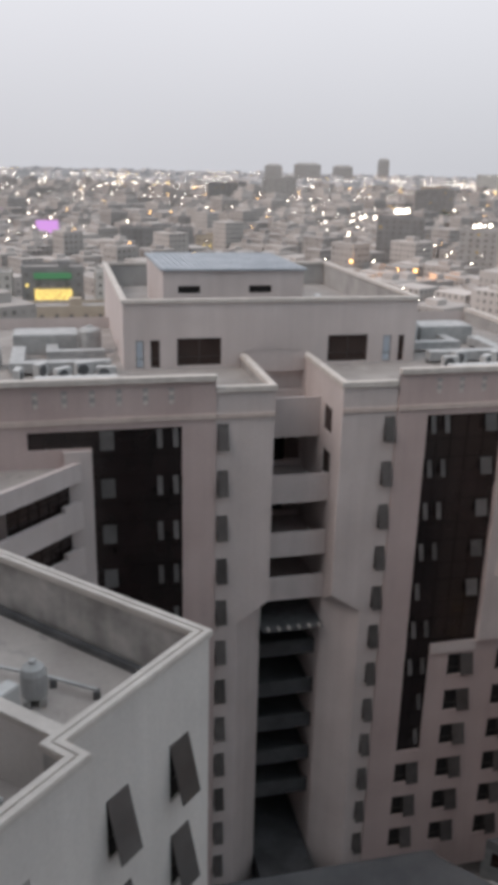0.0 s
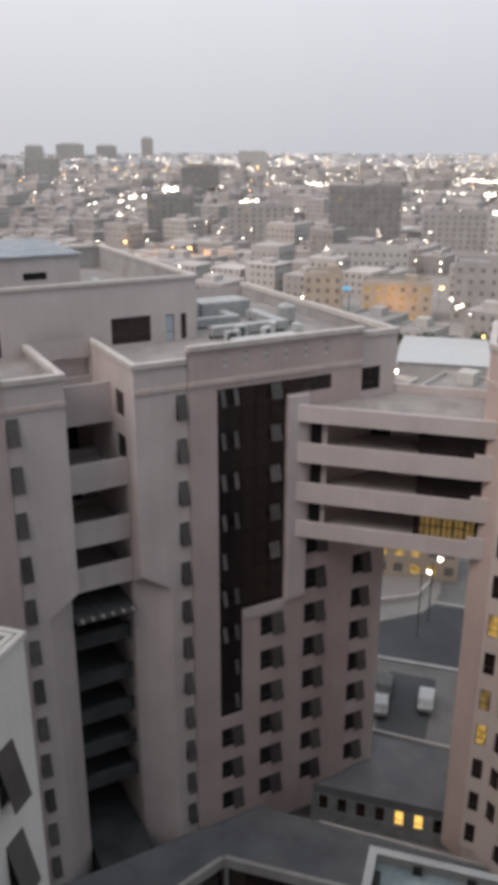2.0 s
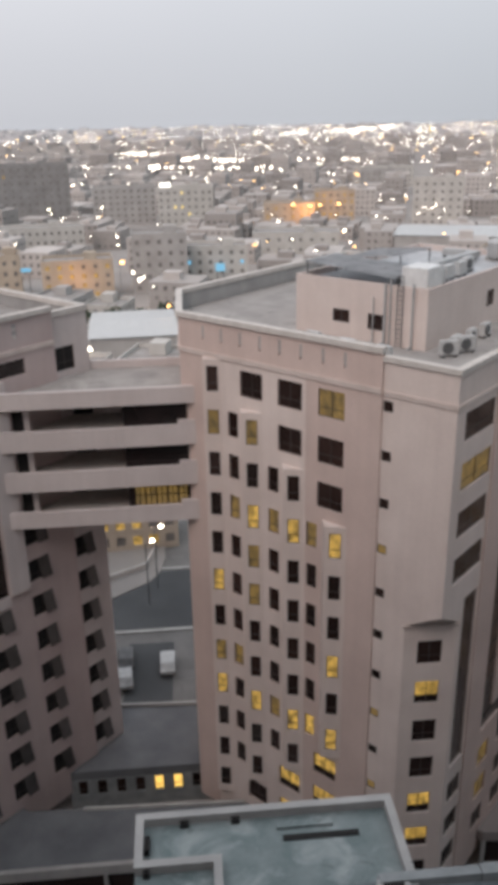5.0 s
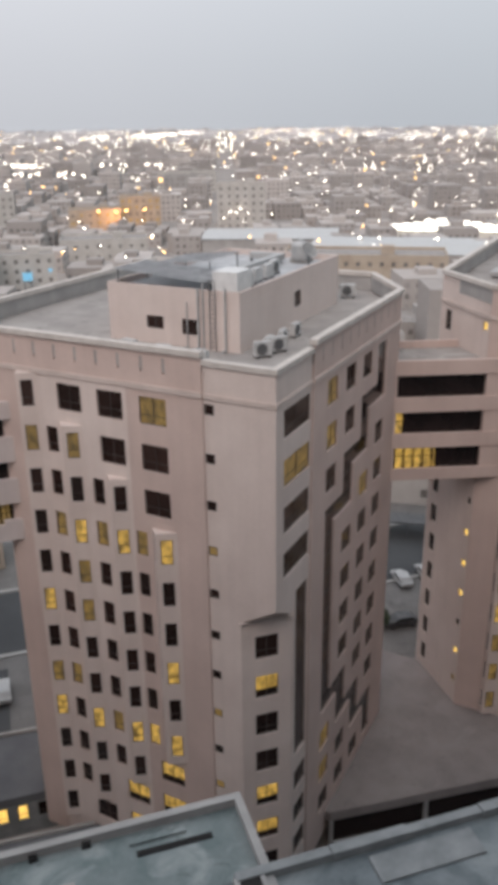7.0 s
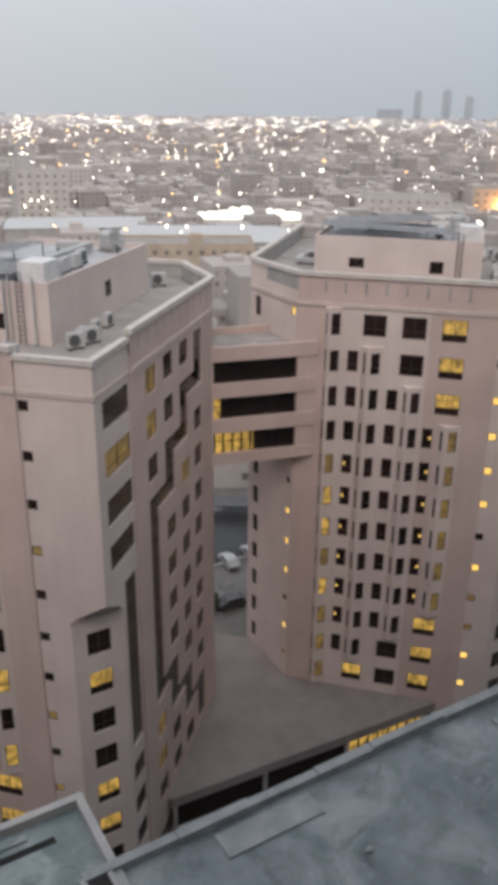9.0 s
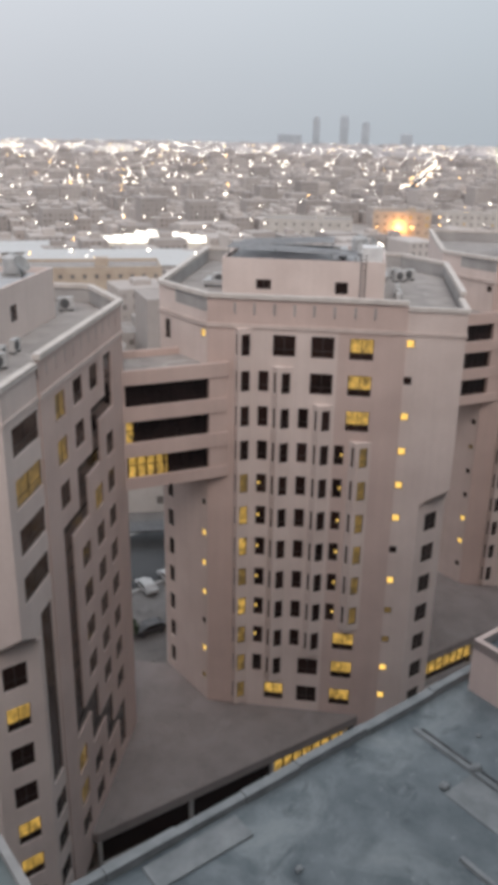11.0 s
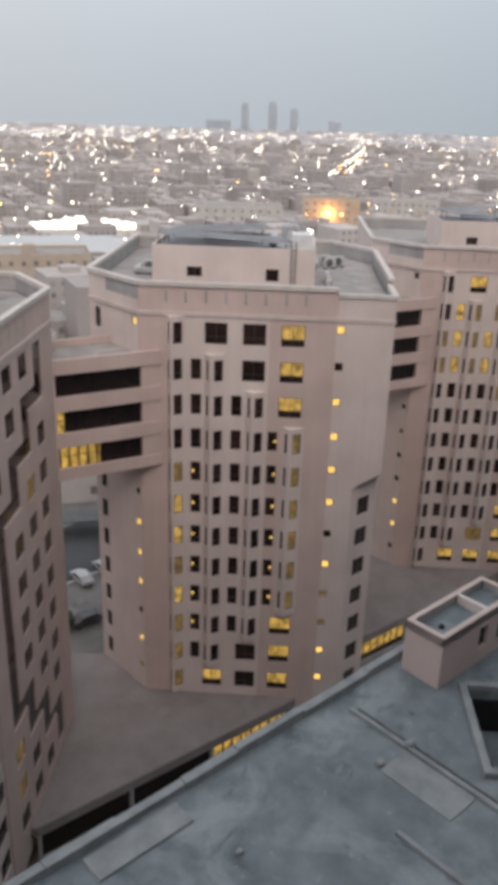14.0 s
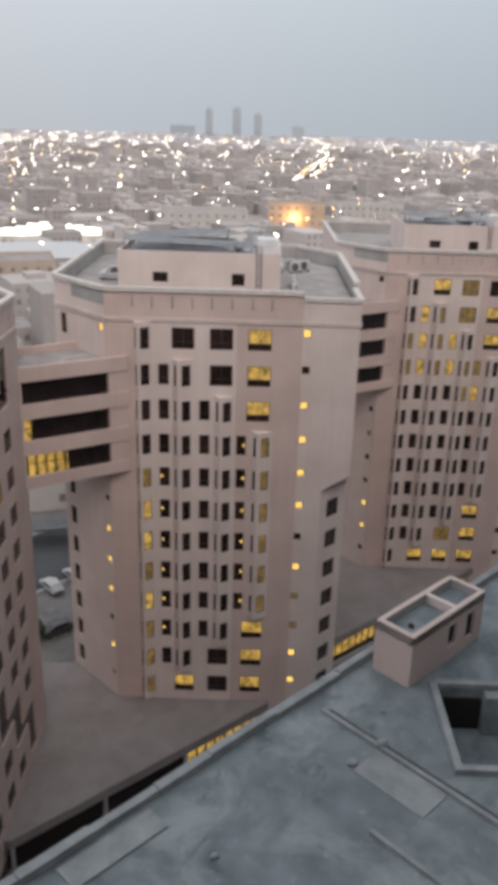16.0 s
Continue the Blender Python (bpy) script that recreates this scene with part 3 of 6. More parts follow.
LIT_B = lit_set("big:2,1:dim flat:0,4:dim bay:1,4:lit bay:2,4:lit bay:3,4:lit flat:1,4:dim flat:2,4:dim bay:3,7:lit bay:0,6:lit bay:1,6:dim bay:0,9:lit bay:0,8:dim bay:1,9:lit "
                "flat:0,8:dim flat:1,9:dim bay:1,2:dim bay:2,9:lit bay:3,9:lit flat:2,9:lit big:2,10:lit big:2,11:lit big:1,11:lit big:1,12:lit bay:0,2:dim bay:1,5:dim "
                "chamfer:1:lit chamfer:4:lit chamfer:5:lit wide:2:dim right:0,1:dim right:0,2:dim right:2,4:dim right:0,10:dim right:0,11:dim dot:4:dim dot:8:dim dot:10:dim", {})
LIT_C = lit_set("big:2,1:lit big:2,2:lit big:2,3:lit big:2,10:lit big:2,11:lit big:2,12:lit big:0,12:lit bay:0,5:dim bay:0,6:lit bay:0,7:lit bay:0,8:dim bay:0,9:lit "
                "bay:0,10:dim bay:0,11:dim bay:0,12:dim flat:0,5:spot flat:0,6:spot flat:0,7:spot flat:0,8:spot flat:0,9:spot flat:0,10:spot flat:2,5:spot flat:2,6:spot flat:2,7:spot flat:2,8:spot flat:2,9:spot flat:2,4:spot bay:3,6:dim bay:3,7:dim bay:3,8:dim bay:3,9:dim bay:3,4:dim bay:3,5:dim "
                "dot:1:dot dot:3:dot dot:4:dot dot:5:dot dot:6:dot dot:8:dot dot:9:dim dot:10:dim dot:11:dot dot:12:dot end:0:dot end:2:dot end:3:dot end:4:dot end:6:dot end:7:dim", {})
LIT_D = lit_set("big:0,1:lit big:1,1:dim big:1,2:dim flat:0,2:lit bay:1,2:dim flat:0,3:lit bay:0,3:dim flat:1,3:lit bay:1,3:dim flat:0,4:lit flat:1,4:lit bay:0,4:dim bay:1,4:dim "
                "bay:2,4:dim flat:2,4:dim flat:2,5:lit bay:2,5:dim big:2,10:lit big:2,11:lit big:2,12:lit big:1,12:lit big:0,12:lit big:1,11:dim end:2:dim end:5:dot end:6:dot "
                "big:2,2:lit big:2,3:lit", {})
PODIUM = 4.3
tower_b = tower(41.95, 19.75, LIT_B, "pink-beige apartment tower with prow bays and few lit windows", (5.8, 23.6, 5.4, 16.0, 49.4))
tower_c = tower(70.6, -9.1, LIT_C, "pink-beige apartment tower with a lit stair column beside a bridge", (5.8, 17.5, 7.0, 22.0, 49.2))
tower_d = tower(99.6, -37.7, LIT_D, "far pink-beige apartment tower with brightly lit upper floors", (5.8, 17.5, 7.0, 19.6, 49.2))


# ---- the wide block with a deep slot, mirrored about its middle ----
MID = 16.2
DARK = ((24.85, 34.7, 42.3, 43.5), (24.85, 30.7, 24.9, 43.5), (24.85, 26.88, 15.0, 43.5))
block = thing("apartment_block", "wide beige apartment block with a deep central slot and open windows", "apartment block")


def half(sign):
    """One half of the block; sign -1 mirrors it about the slot."""
    def X(x):
        return MID + sign * (x - MID)

    def run(x0, x1, y):
        return ((x0, y), (x1, y)) if sign > 0 else ((X(x1), y), (X(x0), y))

    def span(x0, x1, r0, r1):
        return (x0 - r0, x1 - r0) if sign > 0 else (r1 - x1, r1 - x0)
    # pale stair face by the slot, x 18.6 .. 22.6
    F = 51.4
    a, b = run(18.6, 22.6, F)
    holes = [(*span(21.72, 22.46, 18.6, 22.6), *zrow(k)) for k in range(1, 13)]
    bm = bmesh.new()
    cut = 2.3
    facade(bm, a, b, CUT_TOP, 45.7, holes)
    a2, b2 = run(18.6 + cut, 22.6, F)
    facade(bm, a2, b2, BASE, CUT_TOP, [(*span(21.72, 22.46, 18.6 + cut, 22.6), *zrow(k)) for k in range(1, 13)])
    s0, s1 = X(18.6), X(18.6 + cut)
    tri = ((s1, F, CUT_LOW), (s1, F, CUT_TOP), (s0, F, CUT_TOP))
    tri2 = ((s0, F, CUT_TOP), (s0, F + cut, CUT_TOP), (s0, F + cut, CUT_LOW))
    tri3 = ((s0, F + cut, CUT_LOW), (s1, F, CUT_LOW), (s0, F, CUT_TOP))
    for t3 in (tri, tri2, tri3):
        bm.faces.new([bm.verts.new(v) for v in (t3 if sign > 0 else t3[::-1])])
    ca, cb = ((s0, F + cut), (s1, F)) if sign > 0 else ((s1, F), (s0, F + cut))
    facade(bm, ca, cb, BASE, CUT_LOW, [])
    sa, sb = ((s0, 61.0), (s0, F)) if sign > 0 else ((s0, F), (s0, 61.0))
    side = [((5.7, 7.5) if sign > 0 else (2.1, 3.9)) + zrow(k) for k in (1, 2)]
    facade(bm, sa, sb, CUT_TOP, 45.7, side)
    sa2, sb2 = ((s0, 66.3), (s0, F + cut)) if sign > 0 else ((s0, F + cut), (s0, 66.3))
    facade(bm, sa2, sb2, BASE, CUT_TOP, [])
    part("stair_wall", bm, PALEA, block, "pale beige wall beside the slot")
    for w in holes:
        window(block, a, b, *w, style="top")
    for w in side:
        window(block, sa, sb, *w, style="plain")
    # pink main face, x 22.6 .. 37.5, a little proud
    G = 51.25
    c, e = run(22.6, 37.5, G)
    wins = [(28.55, 30.65, k) for k in range(7, 13)] + [(32.72, 34.68, k) for k in range(5, 13)] + [(24.9, 26.86, k) for k in range(10, 13)]
    wh = [(*span(x0, x1, 22.6, 37.5), *zrow(k)) for x0, x1, k in wins]
    dark = [(*span(x0, x1, 22.6, 37.5), z0, z1) for x0, x1, z0, z1 in DARK]
    nich = [(*span(x - 0.17, x + 0.17, 22.6, 37.5), 45.05, 46.15) for x in (25.53, 27.21, 28.89, 30.57, 32.3, 34.08)]
    bm = bmesh.new()
    facade(bm, c, e, BASE, 46.55, wh + dark + nich)
    for x in (22.6, 37.5):
        r0, r1 = ((X(x), F + 0.1), (X(x), G)) if (x < 30) == (sign > 0) else ((X(x), G), (X(x), F + 0.1))
        facade(bm, r0, r1, BASE, 46.55, [])
    part("wall", bm, PINKA, block, "pinkish beige main wall")
    bm = bmesh.new()
    filling(bm, c, e, nich, 0.16)
    part("niche_back", bm, GREYW, block)
    for u0, u1, z0, z1 in nich:
        for za, zb in ((z0 + 0.02, z0 + 0.28), (z0 + 0.62, z0 + 0.84)):
            bm = bmesh.new()
            box(bm, c[0] + u0 + 0.03, c[0] + u1 - 0.03, G + 0.01, G + 0.15, za, zb)
            part("niche_ledge", bm, CAPM, block)
    bm = bmesh.new()
    filling(bm, c, e, dark, 0.17)
    gw = part("curtain_wall", bm, BROWN, block, "dark brown glass curtain wall")
    for z in [43.5 - 3.3 * k - j for k in range(9) for j in (0.0, 1.9)]:
        u0, u1 = span(24.85, 30.7 if z > 25 else 26.88, 22.6, 37.5)
        if z > 15:
            bm = bmesh.new()
            box(bm, c[0] + u0, c[0] + u1, G + 0.11, G + 0.165, z - 0.04, z + 0.04)
            part("transom", bm, BROWN, gw)
    for x in (25.8, 26.88, 28.1, 29.4):
        bm = bmesh.new()
        u0, u1 = span(x - 0.03, x + 0.03, 22.6, 37.5)
        box(bm, c[0] + u0, c[0] + u1, G + 0.1, G + 0.165, 25.0 if x > 27 else 15.2, 43.4)
        part("mullion", bm, BROWN, gw)
    # open sashes in the curtain wall
    rng = random.Random(7)
    for k in range(1, 10):
        s, h = zrow(k)
        for x, w2, chance in ((25.3, 0.34, 0.85), (26.35, 0.34, 0.75), (29.75, 0.9, 0.75)):
            if (x > 27 and k > 6) or rng.random() > chance:
                continue

            def sash(bm2, w2=w2):
                box(bm2, -w2 / 2, w2 / 2, -0.04, 0, -1.25, 0)
            u0, u1 = span(x, x, 22.6, 37.5)
            piece("sash", shared(("sash", w2), SASHM, sash), gw, pose(c[0] + u0, G + 0.08, h - 0.1, -16, 0, 0), "open grey sash")
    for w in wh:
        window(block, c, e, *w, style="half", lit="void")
    # end face with a lower parapet, x 37.5 .. 41
    f, g = run(37.5, 41.0, F + 0.1)
    eh = [(*span(37.65, 39.5, 37.5, 41.0), *zrow(k)) for k in (1, *range(5, 13))]
    bm = bmesh.new()
    facade(bm, f, g, BASE, 46.0, eh)
    far = ((X(41), F + 0.1), (X(41), 78)) if sign > 0 else ((X(41), 78), (X(41), F + 0.1))
    facade(bm, *far, BASE, 46.0, [])
    rear = ((X(41), 78), (X(18.6), 78)) if sign > 0 else ((X(18.6), 78), (X(41), 78))
    facade(bm, *rear, BASE, 46.0, [])
    part("end_wall", bm, PALEA, block)
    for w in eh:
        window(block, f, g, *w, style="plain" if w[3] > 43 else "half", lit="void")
    # terrace and copings
    bm = bmesh.new()
    x0, x1 = sorted((X(18.75), X(40.8)))
    box(bm, x0, x1, F + 0.25, 77.8, 44.6, 45.0)
    part("terrace", bm, ROOFM, block, "pale terrace screed")
    main = [(X(22.6), G), (X(37.5), G)]
    edge = [(X(37.5), F + 0.1), (X(41), F + 0.1), (X(41), 78)]
    slot = [(X(18.6), 60.9), (X(18.6), F), (X(22.55), F)]
    for pts in (main, edge, slot):
        if sign < 0:
            pts.reverse()
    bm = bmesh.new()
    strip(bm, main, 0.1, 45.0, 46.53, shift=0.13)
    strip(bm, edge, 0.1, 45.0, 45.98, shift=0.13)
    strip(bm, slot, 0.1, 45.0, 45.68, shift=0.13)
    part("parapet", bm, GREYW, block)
    bm = bmesh.new()
    strip(bm, main, 0.27, 46.53, 46.9, shift=0.07)
    strip(bm, edge, 0.24, 45.98, 46.4, shift=0.1)
    strip(bm, slot, 0.24, 45.68, 46.05, shift=0.1)
    part("coping", bm, CAPM, block, "pale projecting coping")
    bm = bmesh.new()
    strip(bm, main, 0.06, 43.95, 44.3, shift=-0.05)
    strip(bm, slot[1:] if sign > 0 else slot[:2], 0.06, 43.9, 44.2, shift=-0.05)
    part("string_course", bm, TRIMM, block)
    # frame of the bridge that lies on the main face
    bm = bmesh.new()
    x0, x1 = sorted((X(30.75), X(32.5)))
    box(bm, x0, x1, G - 0.35, G + 0.2, 24.9, 42.2)
    x0, x1 = sorted((X(26.9), X(30.74)))
    box(bm, x0, x1, G - 0.12, G + 0.2, 24.0, 24.9)
    part("frame", bm, PALEA, block)


half(1)
half(-1)
# back of the slot: landings with solid balustrades, a canopy, bare beams below
bm = bmesh.new()
facade(bm, (13.8, 60.4), (18.6, 60.4), 26.5, 46.2, [(0.15, 4.65, za, zb) for za, zb in ((43.2, 44.7), (37.3, 40.5), (33.0, 36.4), (29.2, 32.1), (26.8, 28.5))], 0.3)
part("slot_back", bm, PALEA, block, "pale back wall of the slot")
# near-black sheet paints the shade at the far end of the slot
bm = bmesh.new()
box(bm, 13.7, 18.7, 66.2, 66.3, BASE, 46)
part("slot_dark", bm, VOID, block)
for z0, z1, yl in ((40.7, 43.75, 56.2), (36.6, 38.75, 53.4), (32.3, 34.25, 53.4), (28.7, 30.6, 53.4)):
    bm = bmesh.new()
    box(bm, 13.87, 18.58, yl, yl + 0.2, z0, z1)
    box(bm, 13.87, 18.58, yl + 0.2, 60.4, z0, z0 + 0.25)
    part("landing", bm, PALEA, block)
# lower landings carry the slot's shade in their dark colour
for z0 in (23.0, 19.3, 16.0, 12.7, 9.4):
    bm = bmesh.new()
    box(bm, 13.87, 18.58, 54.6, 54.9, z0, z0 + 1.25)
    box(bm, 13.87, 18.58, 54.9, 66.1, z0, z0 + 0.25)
    part("landing", bm, SLOTSHADE, block, "concrete landing with the slot's shade painted in")
for i in range(6):
    bm = bmesh.new()
    box(bm, 14.2 + i * 0.8, 14.36 + i * 0.8, 52.62, 53.1, 26.5, 26.68)
    part("rafter", bm, CAPM, block)
bm = bmesh.new()
box(bm, 13.87, 18.58, 52.9, 60.3, 26.3, 26.5)
part("canopy", bm, DARKM, block)
# penthouse storey with its windows
PY, PT = 61.0, 50.0
pent = [(0.9, 1.5, 45.1, 47.2), (2.0, 2.7, 45.1, 47.2), (4.0, 7.4, 45.2, 47.3), (15.9, 19.2, 45.2, 47.3), (20.5, 21.2, 45.1, 47.2), (21.8, 22.3, 45.1, 47.2)]
bm = bmesh.new()
facade(bm, (4.6, PY), (27.8, PY), 42.0, PT, pent)
facade(bm, (27.8, PY), (27.8, 85), 42.0, PT, [(3, 5, 45.2, 47.3)])
facade(bm, (4.6, 85), (4.6, PY), 42.0, PT, [])
facade(bm, (27.8, 85), (4.6, 85), 42.0, PT, [])
part("penthouse_wall", bm, PALEA, block, "pale penthouse wall")
for w in pent:
    window(block, (4.6, PY), (27.8, PY), *w, lit="pale" if w[0] in (0.9, 20.5) else None)
bm = bmesh.new()
box(bm, 4.8, 27.6, PY + 0.2, 84.8, 47.6, 47.9)
part("penthouse_roof", bm, ROOFM, block)
pl = [(4.6, PY), (27.8, PY), (27.8, 85), (4.6, 85)]
bm = bmesh.new()
strip(bm, pl, 0.1, 47.9, PT - 0.02, closed=True, shift=0.13)
part("parapet", bm, GREYW, block)
bm = bmesh.new()
strip(bm, pl, 0.24, PT - 0.02, PT + 0.25, closed=True, shift=0.1)
part("coping", bm, CAPM, block)
bm = bmesh.new()
facade(bm, (8.2, 66), (19.8, 66), 47.9, 51.7, [(1.2, 3.0, 49.9, 50.5), (7.0, 8.9, 49.9, 50.5)], 0.15)
facade(bm, (19.8, 66), (19.8, 78), 47.9, 51.7, [])
facade(bm, (19.8, 78), (8.2, 78), 47.9, 51.7, [])
facade(bm, (8.2, 78), (8.2, 66), 47.9, 51.7, [])
rr = part("roof_room", bm, PALEA, block)
for vent in ((1.2, 3.0, 49.9, 50.5), (7.0, 8.9, 49.9, 50.5)):
    bm = bmesh.new()
    filling(bm, (8.2, 66), (19.8, 66), [vent], 0.12)
    part("vent", bm, VOID, rr)
bm = bmesh.new()
box(bm, 8.0, 20.0, 65.8, 78.2, 51.7, 51.85)
part("room_roof", bm, BLUEM, block, "ribbed grey-blue metal roof")
for i in range(24):
    piece("rib", shared(("rib",), BLUEM, lambda bm2: box(bm2, 0, 0.08, 65.85, 78.15, 51.85, 51.93)), block, pose(8.1 + i * 0.5, 0, 0))


# ---- bridges between the towers ----
def bridge(p, q, deep, head, paint, label, lit_rooms=(), dark_from=0.5, ends=(0.03, 0.97)):
    """Three open galleries between two towers; p to q is its front, with the outside to the right."""
    br = thing("bridge", label, "bridge building", group="bridges between the towers")
    p, q = Vector(p), Vector(q)
    d = (q - p).normalized()
    n = Vector((-d.y, d.x))
    ln = (q - p).length
    m = Matrix(((d.x, n.x, 0, p.x), (d.y, n.y, 0, p.y), (0, 0, 1, 0), (0, 0, 0, 1)))
    bm = bmesh.new()
    box(bm, 0, ln, 0, deep, head + 0.35, head + 0.85, m)
    part("roof", bm, ROOFM, br, "pale flat bridge roof")
    bm = bmesh.new()
    box(bm, -0.05, ln + 0.05, -0.12, 0.25, head, head + 1.3, m)
    box(bm, 0, ln, deep - 0.3, deep, head + 0.85, head + 1.5, m)
    part("roof_parapet", bm, paint, br)
    if ends[1] < 0.9:
        for e0, e1 in ((0.0, ends[0]), (ends[1], 1.0)):
            bm = bmesh.new()
            box(bm, ln * e0, ln * e1, 0.0, 0.6, head - 9.6, head, m)
            part("pier", bm, paint, br)
    open_deck = dark_from > 0.3
    low = 1.72 if open_deck else 1.98
    for k in range(3):
        z = head - 3.3 * k
        bm = bmesh.new()
        box(bm, 0, ln, 0, deep, z - 3.0 if k == 2 else z - 2.7, z - 2.4, m)
        part("floor_slab", bm, CAPM, br, "pale gallery floor")
        bm = bmesh.new()
        box(bm, 0, ln, -0.12, 0.2, z - 3.3 if k < 2 else z - 3.05, z - low, m)
        if open_deck:
            box(bm, ln * 0.87, ln, -0.12, 0.2, z - low, z - 1.35, m)
        part("balustrade", bm, paint, br)
        bm = bmesh.new()
        if open_deck:
            box(bm, ln * 0.44, ln * dark_from, 5.4, 5.6, z - 2.4, z + 0.35, m)
            box(bm, ln * 0.1, ln * 0.26, 5.4, 5.6, z - 2.4, z + 0.35, m)
            box(bm, ln * dark_from, ln * dark_from + 0.15, 0.6, 5.4, z - 2.4, z + 0.35, m)
        else:
            box(bm, 0.0, ln * dark_from, 1.9, 2.1, z - 2.4, z + 0.35, m)
        part("inner_wall", bm, paint, br)
        if open_deck:
            # near-black panels put the shade of the gallery's depth into colour
            for o0, o1, od in ((ln * 0.26, ln * 0.44, 5.5), (0.3, ln * 0.135, 1.2)):
                bm = bmesh.new()
                box(bm, o0, o1, od, od + 0.1, z - 2.39, z + 0.34, m)
                part("opening", bm, VOID, br, "dark opening at the back of the gallery")
            for c0, c1 in ((ln * 0.14, ln * 0.165),):
                bm = bmesh.new()
                box(bm, c0, c1, 1.0, 1.35, z - 2.4, z + 0.35, m)
                part("column", bm, paint, br)
        bm = bmesh.new()
        box(bm, ln * dark_from, ln * ends[1], 0.5, 0.56, z - 2.4, z + 0.35, m)
        pane = part("glazing", bm, BROWN, br, "dark gallery glazing")
        g = ln * dark_from
        while g < ln * ends[1]:
            bm = bmesh.new()
            box(bm, g, g + 0.07, 0.42, 0.5, z - 2.4, z + 0.3, m)
            part("mullion", bm, BROWN, pane)
            g += 0.85
        bm = bmesh.new()
        box(bm, ln * dark_from, ln * ends[1], 0.43, 0.49, z - 1.0, z - 0.93, m)
        part("transom", bm, BROWN, pane)
        for kk, a, b, kind in lit_rooms:
            if kk == k:
                bm = bmesh.new()
                g = ln * a
                while g < ln * b - 0.2:
                    box(bm, g + 0.07, min(g + 0.78, ln * b), 0.44, 0.48, z - 2.2, z - 0.15, m)
                    g += 0.85
                part("lit_pane", bm, LIT if kind == "lit" else DIMLIT, br, "glowing yellow panes")
    return br


bridge((31.2, 51.3), (42.4, 40.3), 7.5, 40.2, PALEA, "pale bridge with three open galleries joining block and tower", ((2, 0.64, 0.9, "dim"),), 0.61, (0.03, 0.92))
bridge((-9.9, 40.3), (1.2, 51.3), 7.5, 40.2, PALEA, "pale gallery bridge at the block's other end", (), 0.6)
for bx0, by0, bl, lit_b in ((65.3, 19.9, "pinkish bridge with dark galleries and one lit room", ((2, 0.07, 0.43, "lit"), (1, 0.055, 0.12, "lit"))), (94.3, -8.7, "far pinkish bridge with dark glazed galleries", ((2, 0.06, 0.2, "dim"), (1, 0.06, 0.2, "dim")))):
    bridge((bx0, by0), (bx0 + 5.15, by0 - 8.6), 6.0, 39.6, PINK, bl, lit_b, 0.05, (0.05, 0.82))

# ---- podium decks and the courtyard ----
bm = bmesh.new()
prism(bm, [(51.5, 19.1), (70.1, -2.3), (76, -1.8), (76, 24), (52, 24)], 3.4, PODIUM)
deck = thing("podium", "low grey podium deck with a dark glazed front between towers", "podium", group="podium decks")
part("deck", bm, DECK, deck)


def podium_front(dk, p, q, lit_from):
    p, q = Vector(p), Vector(q)
    d = (q - p).normalized()
    n = Vector((-d.y, d.x))
    ln = (q - p).length
    m = Matrix(((d.x, n.x, 0, p.x), (d.y, n.y, 0, p.y), (0, 0, 1, 0), (0, 0, 0, 1)))
    bm = bmesh.new()
    box(bm, 0, ln, -0.1, 0.3, 3.55, PODIUM + 0.2, m)
    part("fascia", bm, GREYW if lit_from > 90 else DECK, dk)
    bm = bmesh.new()
    box(bm, 0, ln, 0.3, 0.4, 0.8, 3.55, m)
    part("glazing", bm, GLASS, dk, "dark shopfront glazing")
    bm = bmesh.new()
    box(bm, 0, ln, 0.05, 0.5, 0, 0.8, m)
    part("base_wall", bm, GREYW, dk)
    for i in range(int(ln / 8.9) + 1):
        bm = bmesh.new()
        box(bm, i * 8.9, i * 8.9 + 0.3, -0.1, 0.28, 0.8, 3.55, m)
        part("post", bm, GREYW, dk)
    u = lit_from
    while u < ln - 1.2:
        bm = bmesh.new()
        box(bm, u, u + 0.85, 0.2, 0.28, 1.7, 3.35, m)
        part("lit_pane", bm, LIT, dk, "lit yellow shopfront pane")
        u += 1.15


podium_front(deck, (51.5, 19.1), (70.1, -2.3), 18.4)
bm = bmesh.new()
prism(bm, [(81, -9.1), (99.6, -30.5), (105, -30.5), (105, -4), (81, -4)], 3.4, PODIUM)
deck2 = thing("podium", "grey podium deck with a lit front below the far tower", "podium", group="podium decks")
part("deck", bm, DECK, deck2)
podium_front(deck2, (81, -9.1), (99.6, -30.5), 1.0)
bm = bmesh.new()
prism(bm, [(34.1, 51.4), (43.4, 42.1), (51, 46.2), (38, 60.8), (38, 51.4)], 3.4, PODIUM)
deck3 = thing("podium", "low wing with small windows, two of them lit", "podium", group="podium decks")
part("deck", bm, COURTD, deck3)
bm = bmesh.new()
lp, lq = (34.1, 51.4), (43.4, 42.1)
lw = [(0.8 + 1.75 * i, 1.65 + 1.75 * i, 1.6, 3.2) for i in range(7)]
facade(bm, lp, lq, 0, 3.4, lw)
part("wall", bm, SLAB, deck3)
for i, w in enumerate(lw):
    window(deck3, lp, lq, *w, lit="dot" if i in (4, 5) else None)
bm = bmesh.new()
strip(bm, [(38.3, 60.2), (50.6, 46.5)], 0.14, PODIUM, PODIUM + 0.3)
part("kerb", bm, KERB, deck3)
bm = bmesh.new()
prism(bm, [(-20, 30), (20, 44), (33.5, 51), (41.4, 43), (42, 28), (52, 19), (70, -3), (70, -60), (20, -60), (-20, 0)], 0.02, 0.06)
solid("courtyard", bm, COURT, "dark grey courtyard paving", "paving", kind="structure")
bm = bmesh.new()
